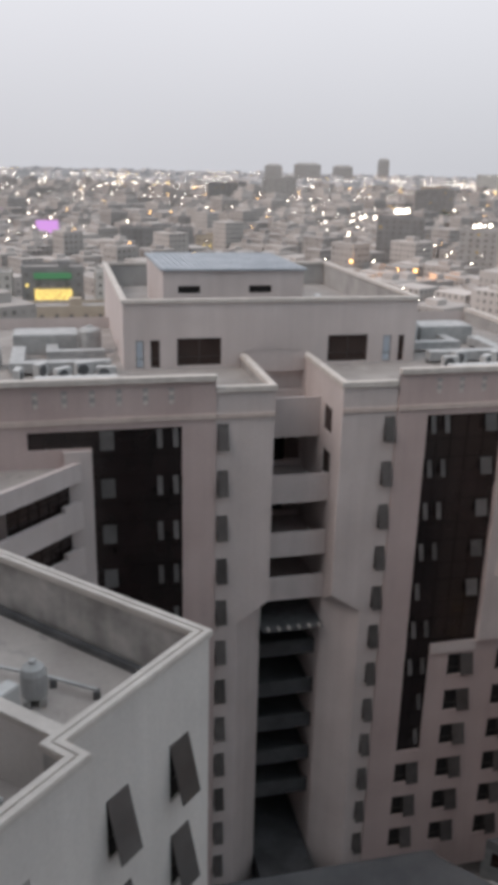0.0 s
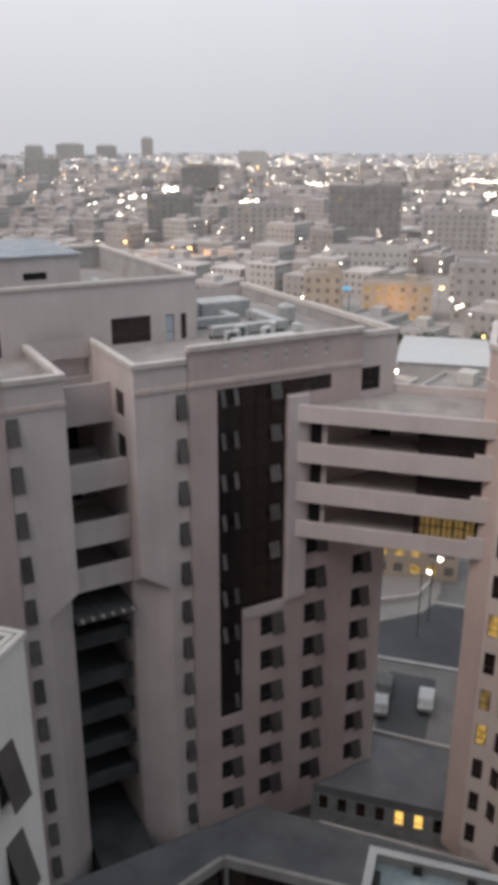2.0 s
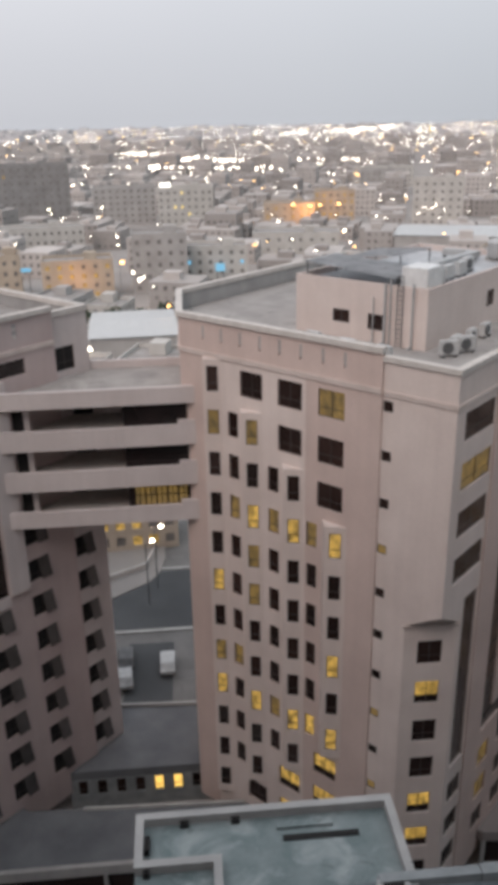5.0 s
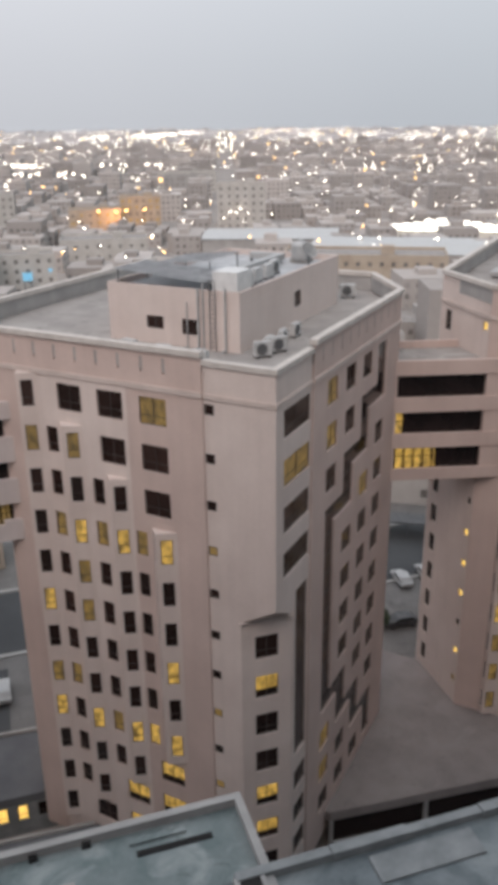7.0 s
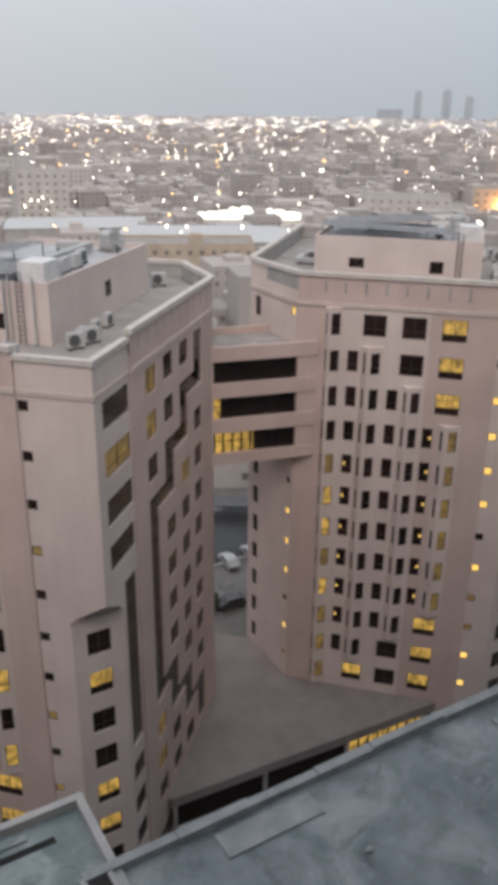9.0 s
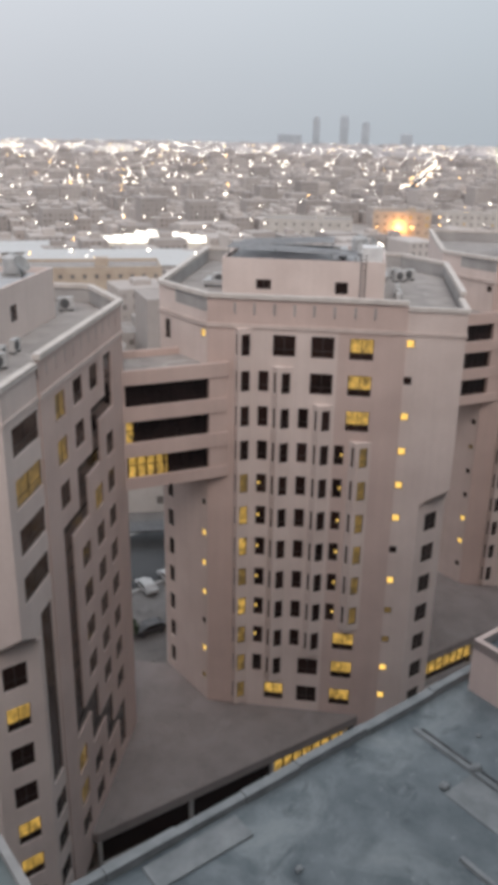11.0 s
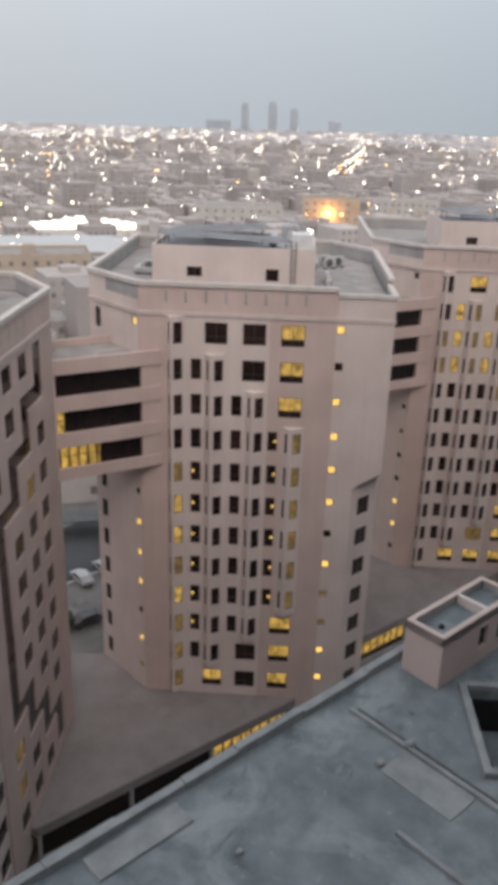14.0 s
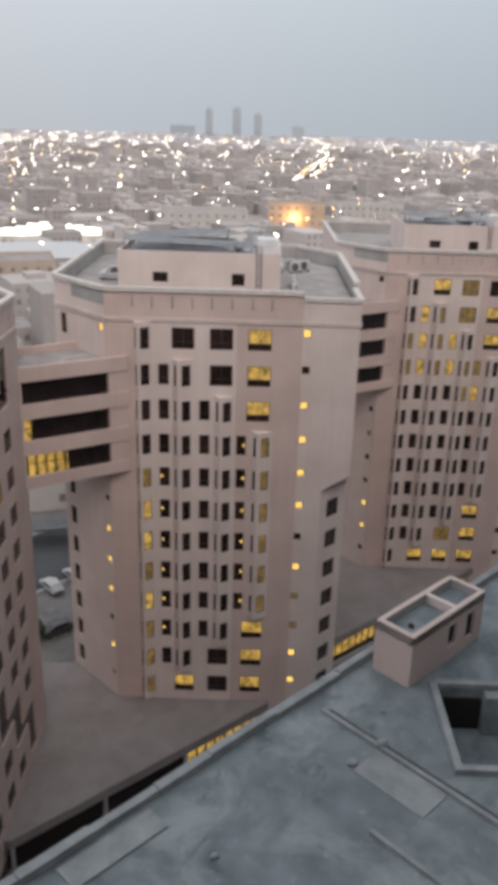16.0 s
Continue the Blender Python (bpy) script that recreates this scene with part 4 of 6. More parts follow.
prism(bm, [(0, 42), (10, 44.5), (23.1, 47.4), (38, 32.5), (41.8, 36.2), (29.2, 50.4), (29, 51.2), (0, 51.2)], 3.4, PODIUM)
deck4 = thing("podium", "grey podium deck with a dark glazed front at the block's foot", "podium", group="podium decks")
part("deck", bm, COURTD, deck4)
podium_front(deck4, (23.1, 47.4), (38, 32.5), 99)
podium_front(deck4, (2, 42.7), (23.0, 47.4), 99)
# the slot floor has the same painted shade
bm = bmesh.new()
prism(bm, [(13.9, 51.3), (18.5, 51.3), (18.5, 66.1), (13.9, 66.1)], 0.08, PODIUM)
part("slot_floor", bm, SLOTSHADE, deck4, "littered slot floor with shade painted in")
bm = bmesh.new()
strip(bm, [(32.2, 46.9), (41.6, 36.6)], 0.12, PODIUM, PODIUM + 0.25)
part("edge_kerb", bm, KERB, deck4)
bm = bmesh.new()
prism(bm, [(14, 36), (22.6, 40.5), (34, 29), (30, 25), (22, 33), (14, 30)], 0.1, 1.0)
solid("planter", bm, KERB, "low pale ledge in the dark courtyard", "ledge")

# ---- our own building: high wing, lower roofs and the unseen sky-blocking wall behind ----
S = math.sqrt(0.5)


def diag(a, b):
    """Plan point a metres along the building's front and b metres out from it; its axes lie at 45 degrees."""
    return (S * (a + b), S * (b - a))


wing = thing("apartment_wing", "near grey-beige apartment wing with open awning windows", "apartment wing")
N1, N2, N3, N4 = (3.74, 20.0), (-0.35, 16.05), (0.2, 15.5), (-14.0, 1.7)
NL = (-9.0, 33.2)
ZT = 47.55
bm = bmesh.new()
nh = [(u, u + 0.82, 44.81 - 3.1 * k - 1.9, 44.81 - 3.1 * k) for u in (0.98, 3.5) for k in range(4)]
ln1 = (Vector(N1) - Vector(N2)).length
nh = [(ln1 - b, ln1 - a, c, e) for a, b, c, e in nh]
facade(bm, N2, N1, 0, ZT - 0.2, nh, 0.18)
facade(bm, N3, N2, 0, ZT - 0.2, [])
facade(bm, N4, N3, 0, ZT - 0.2, [(17.6, 18.0, 44.3, 45.6)], 0.18)
facade(bm, N1, NL, 0, ZT - 0.2, [])
part("wall", bm, WINGM, wing)
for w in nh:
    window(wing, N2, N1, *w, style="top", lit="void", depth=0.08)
bm = bmesh.new()
filling(bm, N4, N3, [(17.6, 18.0, 44.3, 45.6)], 0.1)
part("niche", bm, GREYW, wing)
outer = [N4, N3, N2, N1, NL]
bm = bmesh.new()
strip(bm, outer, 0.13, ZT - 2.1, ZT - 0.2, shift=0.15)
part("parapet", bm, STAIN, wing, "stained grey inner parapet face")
bm = bmesh.new()
strip(bm, outer, 0.21, ZT - 0.2, ZT - 0.06, shift=0.13)
part("coping", bm, CAPM, wing, "pale grooved coping")
for rib in (0.02, 0.24):
    bm = bmesh.new()
    strip(bm, outer, 0.085, ZT - 0.06, ZT, shift=rib)
    part("coping_rib", bm, CAPM, wing)
bm = bmesh.new()
prism(bm, [(-14.2, 1.9), (-0.45, 15.55), (-0.75, 16.1), (3.35, 20.0), (-9.1, 32.7), (-22, 20)], ZT - 2.3, ZT - 2.1)
part("roof", bm, WROOF, wing, "dusty roof screed")
bm = bmesh.new()
strip(bm, [N1, NL], 0.09, ZT - 2.09, ZT - 1.85, shift=0.42)
part("pipe_duct", bm, DARKM, wing)
bm = bmesh.new()
strip(bm, [(-0.35, 16.4), (-6.5, 22.2)], 0.14, ZT - 2.1, ZT - 0.2)
part("dividing_parapet", bm, WINGM, wing)
bm = bmesh.new()
strip(bm, [(-0.28, 16.33), (-6.5, 22.2)], 0.2, ZT - 0.2, ZT - 0.02)
part("dividing_coping", bm, CAPM, wing)

lower = thing("lower_roof", "stained grey concrete roof of a lower wing", "flat roof")
OUT = 31.6 * S     # the front edge
RZ = 33.0
bm = bmesh.new()
WELL = [(29.7, -9.9), (29.7, -15.0), (35.6, -15.0), (35.6, -9.9)]
ring = [diag(4, -1.5), diag(48, -1.5), diag(48, OUT), diag(4, OUT)]
top = [bm.verts.new((*p, RZ)) for p in ring]
foot = [bm.verts.new((*p, 0)) for p in ring]
lip = [bm.verts.new((*p, RZ)) for p in WELL]
low4 = [bm.verts.new((*p, RZ - 2.4)) for p in WELL]
for i in range(4):
    k = (i + 1) % 4
    bm.faces.new((top[i], top[k], lip[k], lip[i]))
    bm.faces.new((foot[i], foot[k], top[k], top[i]))
    bm.faces.new((lip[i], lip[k], low4[k], low4[i]))
bm.faces.new(low4)
part("slab", bm, CONC, lower)
bm = bmesh.new()
for i, u in enumerate((6.4, 10.3, 13.6, 17.0, 20.0, 24.2, 29.0)):
    v = (10.28, 13.58, 16.98, 19.98, 24.18, 28.98, 48)[i]
    dz = (0.0, 0.05, -0.04, 0.03, 0.07, 0.0, 0.05)[i]
    prism(bm, [diag(u, OUT - 0.35 - 0.06 * (i % 2)), diag(v, OUT - 0.35 - 0.06 * (i % 2)), diag(v, OUT + 0.05), diag(u, OUT + 0.05)], RZ, RZ + 0.4 + dz)
part("edge_upstand", bm, SLAB, lower, "rough concrete edge upstand")
green = thing("green_roof", "weathered grey-green roof with a low parapet", "flat roof")
GO = 37.3 * S
gp = [diag(-2.77, OUT - 9), diag(7.85, OUT - 9), diag(7.85, GO), diag(-2.77, GO)]
bm = bmesh.new()
prism(bm, gp, 0, RZ - 0.25)
part("slab", bm, GREEN, green)
bm = bmesh.new()
strip(bm, [diag(7.85, OUT - 9), diag(7.85, GO), diag(-2.77, GO), diag(-2.77, GO - 2.6), diag(0.3, GO - 2.6), diag(0.3, GO - 6)], 0.14, RZ - 0.3, RZ + 0.12, shift=0.14)
part("parapet", bm, GREYW, green)
bm = bmesh.new()
strip(bm, [diag(7.85, OUT - 9), diag(7.85, GO), diag(-2.77, GO), diag(-2.77, GO - 2.6), diag(0.3, GO - 2.6), diag(0.3, GO - 6)], 0.17, RZ + 0.12, RZ + 0.2, shift=0.14)
part("coping", bm, GREYW, green)
# unseen; its height and length are set to block skylight on the towers
own = thing("sky_blocking_building", "plain grey unseen building behind the viewpoint, sized to block sky", "building")
bm = bmesh.new()
prism(bm, [diag(-60, -14), diag(150, -14), diag(150, -1.6), diag(-60, -1.6)], 0, 82)
part("wall", bm, GREYW, own)

# ---- rooftop things ----
def ac_unit(x, y, z, turn=0, size=1.0):
    """An outdoor condenser: casing on feet, round fan grille, pipe."""
    t = thing("air_conditioner", "dusty white outdoor air-conditioning unit standing on a roof", "air conditioner", pose(x, y, z, 0, 0, turn) @ Matrix.Scale(size, 4), group="air conditioners")

    def case(bm):
        rounded(bm, -0.5, 0.5, -0.2, 0.2, 0.12, 0.92, None, 0.03)
    piece("casing", shared(("casing",), WHITEM, case), t, Matrix())

    def foot(bm):
        box(bm, -0.05, 0.05, -0.22, 0.22, 0, 0.13)
    for dx in (-0.38, 0.38):
        piece("foot", shared(("foot",), DARKM, foot), t, pose(dx, 0, 0))

    def grille(bm):
        tube(bm, (0, -0.2, 0), (0, -0.24, 0), 0.32, 16)
    piece("fan_grille", shared(("fan_grille",), DARKM, grille), t, pose(-0.12, 0, 0.52), "dark fan grille")
    return t


def tank(x, y, z, r=0.7, h=1.5):
    t = thing("water_tank", "grey cylindrical water tank on a low roof stand", "water tank", pose(x, y, z), group="water tanks")
    bm = bmesh.new()
    prof = ((r, 0.25), (r * 1.03, 0.3), (r * 1.03, h), (r * 0.85, h + 0.18), (r * 0.3, h + 0.3), (r * 0.3, h + 0.4), (0.02, h + 0.4))
    rings = [[bm.verts.new((a * math.cos(i * math.pi / 8), a * math.sin(i * math.pi / 8), c)) for i in range(16)] for a, c in prof]
    for a, b in zip(rings, rings[1:]):
        for i in range(16):
            bm.faces.new((a[i], a[(i + 1) % 16], b[(i + 1) % 16], b[i]))
    part("tank_body", bm, METAL, t)
    bm = bmesh.new()
    for sx in (-1, 1):
        box(bm, sx * r * 0.6 - 0.1, sx * r * 0.6 + 0.1, -r, r, 0, 0.25)
    part("stand", bm, KERB, t)


def dish(x, y, z, turn=0, r=0.8):
    t = thing("satellite_dish", "pale satellite dish tilted up on a roof mast", "satellite dish", pose(x, y, z, 0, 0, turn), group="satellite dishes")
    bm = bmesh.new()
    tube(bm, (0, 0, 0), (0, 0, 0.9), 0.05)
    part("mast", bm, DARKM, t)
    bm = bmesh.new()
    rings = []
    for k in range(5):
        a = r * k / 4 + 0.02
        rings.append([bm.verts.new((a * math.cos(i * math.pi / 9), 0.25 * (a / r) ** 2, a * math.sin(i * math.pi / 9))) for i in range(18)])
    for a, b in zip(rings, rings[1:]):
        for i in range(18):
            bm.faces.new((a[i], a[(i + 1) % 18], b[(i + 1) % 18], b[i]))
    bmesh.ops.solidify(bm, geom=bm.faces[:], thickness=0.02)
    d = part("reflector", bm, WHITEM, t)
    d.matrix_basis = pose(0, 0.05, 1.1, 40, 0, 180)


def duct(points, z, w=0.35, label="galvanised duct run on a roof"):
    bm = bmesh.new()
    strip(bm, points, w, z + 0.25, z + 0.25 + 1.4 * w)
    t = solid("roof_duct", bm, METAL, label, "duct", group="roof ducts")
    for i, p in enumerate(points):
        bm = bmesh.new()
        box(bm, p[0] - 0.1, p[0] + 0.1, p[1] - 0.1, p[1] + 0.1, z, z + 0.26)
        part("support", bm, DARKM, t)


def sheet_roof(x0, x1, y0, y1, z0, z1, base, label):
    """A sloping corrugated sheet roof on posts."""
    t = thing("sheet_canopy", label, "canopy", pose(x0, y0, 0), group="roof canopies")
    bm = bmesh.new()
    n = max(4, int((x1 - x0) / 0.35))
    rows = []
    for i in range(n + 1):
        u = (x1 - x0) * i / n
        dz = 0.06 if i % 2 else 0.0
        rows.append([bm.verts.new((u, v, z + dz)) for v, z in ((0, z0), (y1 - y0, z1))])
    for a, b in zip(rows, rows[1:]):
        bm.faces.new((a[0], b[0], b[1], a[1]))
    bmesh.ops.solidify(bm, geom=bm.faces[:], thickness=0.03)
    part("sheet", bm, SHEET, t, "corrugated weathered grey sheet")
    for u in (0.3, x1 - x0 - 0.3):
        for v, z in ((0.15, z0), (y1 - y0 - 0.15, z1)):
            bm = bmesh.new()
            tube(bm, (u, v, base), (u, v, z + 0.02), 0.05, 6)
            part("post", bm, DARKM, t)
    return t


def ladder(x, y, z0, z1, turn=0):
    t = thing("ladder", "rusty steel ladder fixed to a rooftop room", "ladder", pose(x, y, z0, 0, 0, turn))
    for dx in (-0.22, 0.22):
        bm = bmesh.new()
        tube(bm, (dx, 0, 0), (dx, 0, z1 - z0), 0.035, 6)
        part("rail", bm, DARKM, t)

    def rung(bm):
        tube(bm, (-0.22, 0, 0), (0.22, 0, 0), 0.025, 6)
    k = 0.3
    while k < z1 - z0:
        piece("rung", shared(("rung",), DARKM, rung), t, pose(0, 0, k))
        k += 0.32


def clutter(ox, oy, pent, seed, piped=False):
    rng = random.Random(seed)
    x0, x1, y0, y1, top = pent
    rt = top - 0.45
    for i in range(4):
        ac_unit(ox + 1.9 + rng.random() * 1.2, oy + y0 + 1 + i * (y1 - y0 - 2) / 3, ROOF, 90 + rng.uniform(-8, 8), 1.15)
    for i in range(5):
        ac_unit(ox + x0 + 2 + i * 1.9, oy + y0 + 1.2 + rng.random(), rt, rng.choice((0, 90, 180)), 1.2)
    for i in range(3):
        ac_unit(ox + x0 + 1.5 + i * 2.2, oy + y0 - 1.4, ROOF, rng.uniform(-10, 10), 1.1)
    sheet_roof(ox + x0 + 0.3, ox + x0 + 4.6, oy + y0 + 2.6, oy + y1 - 0.4, rt + 0.85, rt + 1.35, rt, "corrugated grey sheet roof over rooftop plant")
    sheet_roof(ox + x0 + 4.9, ox + x0 + 9.8, oy + y0 + 5.0, oy + y1 - 0.6, rt + 1.5, rt + 1.0, rt, "tilted corrugated grey sheet roof over plant")
    bm = bmesh.new()
    rounded(bm, ox + x0 + 0.3, ox + x0 + 2.4, oy + y0 + 0.3, oy + y0 + 2.2, rt, rt + 1.7, None, 0.04)
    solid("plant_box", bm, BOXM, "white sheet-metal plant housing on a rooftop room", "plant housing", group="plant housings")
    tank(ox + x1 - 2.0, oy + y0 + 2.5, rt, 0.8, 1.4)
    dish(ox + x0 + 3.2, oy + y0 + 1.6, rt, 20 + 20 * rng.random(), 0.6)
    dish(ox + x1 - 3.5, oy + y0 + 1.2, rt, -20, 0.7)
    duct([(ox + x0 + 3, oy + y0 + 4.0), (ox + x1 - 3, oy + y0 + 4.0), (ox + x1 - 3, oy + y1 - 4)], rt)
    duct([(ox + 25.0, oy + 7.0), (ox + 27.5, oy + 8.5), (ox + 27.5, oy + 14)], ROOF, 0.4)
    tank(ox + 25.5, oy + 11, ROOF, 0.9, 1.6)
    ladder(ox + x0 - 0.12, oy + y0 + 2.0, ROOF, top + 0.7, 90)
    for dy, r2, up in ((2.7, 0.06, 0.5), (3.1, 0.09, 0.1), (4.0, 0.05, -0.9), (1.0, 0.08, 0.3)) if piped else ():
        bm = bmesh.new()
        tube(bm, (0, 0, ROOF), (0, 0, top + up), r2, 7)
        tube(bm, (-0.5, 0, ROOF + 0.15), (0, 0, ROOF + 0.15), r2, 7)
        solid("roof_pipe", bm, METAL, "grey vertical service pipe against a rooftop room", "pipe", group="roof pipes").matrix_world = pose(ox + x0 - 0.15, oy + y0 + dy, 0)


clutter(41.95, 19.75, (5.8, 23.6, 5.4, 16.0, 49.4), 3, True)
clutter(70.6, -9.1, (5.8, 17.5, 7.0, 22.0, 49.2), 5)
clutter(99.6, -37.7, (5.8, 17.5, 7.0, 19.6, 49.2), 8)
# plant on the block's terraces
for sx in (1, -1):
    def bx(x):
        return MID + sx * (x - MID)
    for i in range(5):
        ac_unit(bx(29.3 + 1.5 * i), 57.5 + (i % 2) * 1.5, 45.0, 20 * i, 1.3)
    duct([(bx(28.8), 60.5), (bx(35.5), 60.5), (bx(35.5), 66)], 45.0, 0.5)
    duct([(bx(29.0), 64.5), (bx(33.0), 64.5), (bx(33.0), 70)], 45.0, 0.45)
    tank(bx(30.0), 67.5, 45.0, 0.9, 1.8)
    tank(bx(37.5), 63.0, 45.0, 0.8, 1.5)
    bm = bmesh.new()
    xa, xb = sorted((bx(28.6), bx(34.2)))
    rounded(bm, xa, xb, 55.3, 56.6, 45.0, 45.85, None, 0.06)
    solid("skylight_kerb", bm, WHITEM, "long pale plant kerb on a terrace", "plant kerb", group="plant housings")
    bm = bmesh.new()
    xa, xb = sorted((bx(31.0), bx(36.0)))
    rounded(bm, xa, xb, 67.0, 70.0, 45.0, 46.6, None, 0.06)
    solid("plant_box", bm, METAL, "grey sheet-metal plant housing on a terrace", "plant housing", group="plant housings")
tank(22.5, 64.0, 47.9, 0.8, 1.4)
ac_unit(24.5, 63.5, 47.9, 10, 1.4)
ac_unit(22.0, 69.0, 47.9, 80, 1.4)
ac_unit(6.4, 66.0, 47.9, 80, 1.4)
# bits on our own wing's roof
tank(-1.1, 20.6, ZT - 2.1, 0.36, 0.95)
ac_unit(-2.0, 19.6, ZT - 2.1, 45, 1.2)
ac_unit(-2.9, 20.6, ZT - 2.1, 45, 1.2)
ac_unit(-2.2, 15.4, ZT - 2.1, 45, 1.2)
ac_unit(-3.2, 16.2, ZT - 2.1, 45, 1.2)
duct([(-2.4, 22.2), (-0.6, 21.2), (0.6, 20.4)], ZT - 2.1, 0.05, "thin pipe run across a roof")
bm = bmesh.new()
rounded(bm, -3.6, -1.5, 18.2, 19.1, ZT - 2.1, ZT - 1.5, None, 0.05)
solid("plant_box", bm, METAL, "grey sheet-metal box on the near roof", "plant housing", group="plant housings")

# ---- details of the lower concrete roof ----
# more plant on the tower roofs
for ux, uy, ut, us in ((84.0, 12.6, -90, 1.3), (84.3, 14.4, -80, 1.3), (86.6, 13.4, -95, 1.2), (90.2, -4.0, -60, 1.3), (91.4, -5.0, -60, 1.3), (92.6, -3.6, -75, 1.2), (47.6, 23.4, -40, 1.2), (49.2, 23.0, -30, 1.2), (66.8, 26.4, -60, 1.3), (68.2, 25.2, -55, 1.3)):
    ac_unit(ux, uy, 45.3, ut, us)
duct([(82.8, 12.0), (82.8, 15.6), (85.5, 15.6)], 45.3, 0.3)
duct([(89.6, -2.4), (93.2, -2.4)], 45.3, 0.3)


def low_box(name, u0, u1, v0, v1, z0, z1, material, label, category, group=""):
    bm = bmesh.new()
    prism(bm, [diag(u0, v0), diag(u1, v0), diag(u1, v1), diag(u0, v1)], z0, z1)
    return solid(name, bm, material, label, category, group)


def along(p):
    """The wing's own axes of a plan point."""
    return S * (p[0] - p[1]), S * (p[0] + p[1])


# stair head with its parapet and two openings
head = thing("stair_head", "pinkish rendered stair head with a sunk roof on the concrete roof", "stair head")
ha, hb = along((35.5, -8.5))
u0, u1, v0, v1 = ha - 0.05, ha + 6.8, hb, hb + 2.35
bm = bmesh.new()
q = [diag(u0, v0), diag(u1, v0), diag(u1, v1), diag(u0, v1)]
hop = [(3.4, 4.2, RZ + 0.9, RZ + 2.2), (5.2, 6.0, RZ + 0.6, RZ + 2.2)]
facade(bm, q[0], q[1], RZ, 36.0, hop)
facade(bm, q[1], q[2], RZ, 36.0, [])
facade(bm, q[2], q[3], RZ, 36.0, [])
facade(bm, q[3], q[0], RZ, 36.0, [])
part("wall", bm, PINK, head)
bm = bmesh.new()
filling(bm, q[0], q[1], hop, 0.18)
part("opening", bm, VOID, head, "dark openings")
bm = bmesh.new()
prism(bm, [diag(u0 + 0.2, v0 + 0.2), diag(u1 - 0.2, v0 + 0.2), diag(u1 - 0.2, v1 - 0.2), diag(u0 + 0.2, v1 - 0.2)], 35.3, 35.5)
part("roof", bm, CONC, head)
bm = bmesh.new()
strip(bm, q, 0.13, 35.5, 36.0, closed=True, shift=0.13)
part("parapet", bm, GREYW, head)
bm = bmesh.new()
strip(bm, q, 0.15, 36.0, 36.06, closed=True, shift=0.14)
part("coping", bm, PINK, head)
bm = bmesh.new()
ca, cb = diag(u0 + 4.2, v0 + 0.3), diag(u0 + 4.2, v1 - 0.3)
strip(bm, [ca, cb], 0.12, 35.5, 36.05)
part("cross_wall", bm, PALE, head)
bm = bmesh.new()
c0 = diag(u0 + 1.5, (v0 + v1) / 2)
tube(bm, (*c0, 35.5), (*c0, 35.62), 0.16, 10)
part("drain", bm, VOID, head)
# sunken light well with its rim
pit = thing("light_well", "sunken light well with a raised concrete rim", "light well")
bm = bmesh.new()
strip(bm, [WELL[0], WELL[1], WELL[2], WELL[3]], 0.18, RZ + 0.004, RZ + 0.3, closed=True, shift=-0.14)
part("rim", bm, SLAB, pit)
bm = bmesh.new()
box(bm, 34.9, 35.58, -14.9, -12.4, RZ - 2.38, RZ - 0.05)
part("pier", bm, SLAB, pit)
bm = bmesh.new()
box(bm, 35.4, 35.58, -12.3, -10.2, RZ - 2.38, RZ - 0.55)
part("doorway", bm, VOID, pit, "dark doorway")
ka, kb = along((33.35, -3.36))
ka += 0.45
ke, kf = along((25.55, -10.37))
low_box("roof_kerb", ka - 0.12, ka + 0.12, kf - 6, kb - 0.3, RZ, RZ + 0.16, SLAB, "low concrete kerb across the lower roof", "kerb")
low_box("roof_kerb", ka + 0.3, ka + 0.4, kf - 6, kb - 0.5, RZ, RZ + 0.08, DARKM, "dark pipe beside a roof kerb", "pipe")
pu, pv = along((27.4, -8.0))
low_box("concrete_slab", pu - 0.7, pu + 1.2, pv - 0.2, pv + 3.6, RZ, RZ + 0.05, SLAB, "loose pale concrete slab lying on the roof", "concrete slab", "loose slabs")
pu, pv = along((24.2, 5.4))
low_box("concrete_slab", pu - 1.6, pu + 2.9, pv - 0.5, pv + 0.75, RZ, RZ + 0.1, SLAB, "pale concrete slab near the roof edge", "concrete slab", "loose slabs")
pu, pv = along((24.9, -6.4))
low_box("timber_beam", pu - 0.1, pu + 0.1, pv - 2.5, pv + 1.5, RZ, RZ + 0.18, SLAB, "grey beam lying on the concrete roof", "beam")
for px, py, pr in ((31.1, -6.5, 0.28), (29.8, -5.0, 0.22), (33.5, -6.9, 0.12), (24.5, 1.0, 0.15)):
    bm = bmesh.new()
    bmesh.ops.create_icosphere(bm, subdivisions=2, radius=pr)
    for v in bm.verts:
        v.co *= 1 + 0.5 * noise.noise(v.co * 5 + Vector((px, py, 0)))
        v.co.z = max(v.co.z * 0.8 + pr * 0.5, 0)
    solid("rubble", bm, SLAB, "small heap of cement rubble on the roof", "rubble", group="rubble heaps").matrix_world = pose(px, py, RZ)
# openings and a slot in the green roof
gu, gv = along((21.0, 14.3))
low_box("roof_slot", gu - 1.6, gu + 1.5, gv - 0.15, gv + 0.12, RZ - 0.25, RZ - 0.18, VOID, "long dark slot in the green roof", "roof slot")
low_box("roof_slot", gu - 1.8, gu + 0.5, gv + 0.45, gv + 0.75, RZ - 0.25, RZ - 0.12, GREEN, "low weathered ridge on the green roof", "roof ridge")
for k in (0.4, 1.5):
    low_box("drain", -2.44, -2.2, GO - 0.6 - k - 0.7, GO - 0.6 - k, RZ - 0.25, RZ + 0.05, VOID, "dark drain opening by the parapet", "drain", "roof drains")
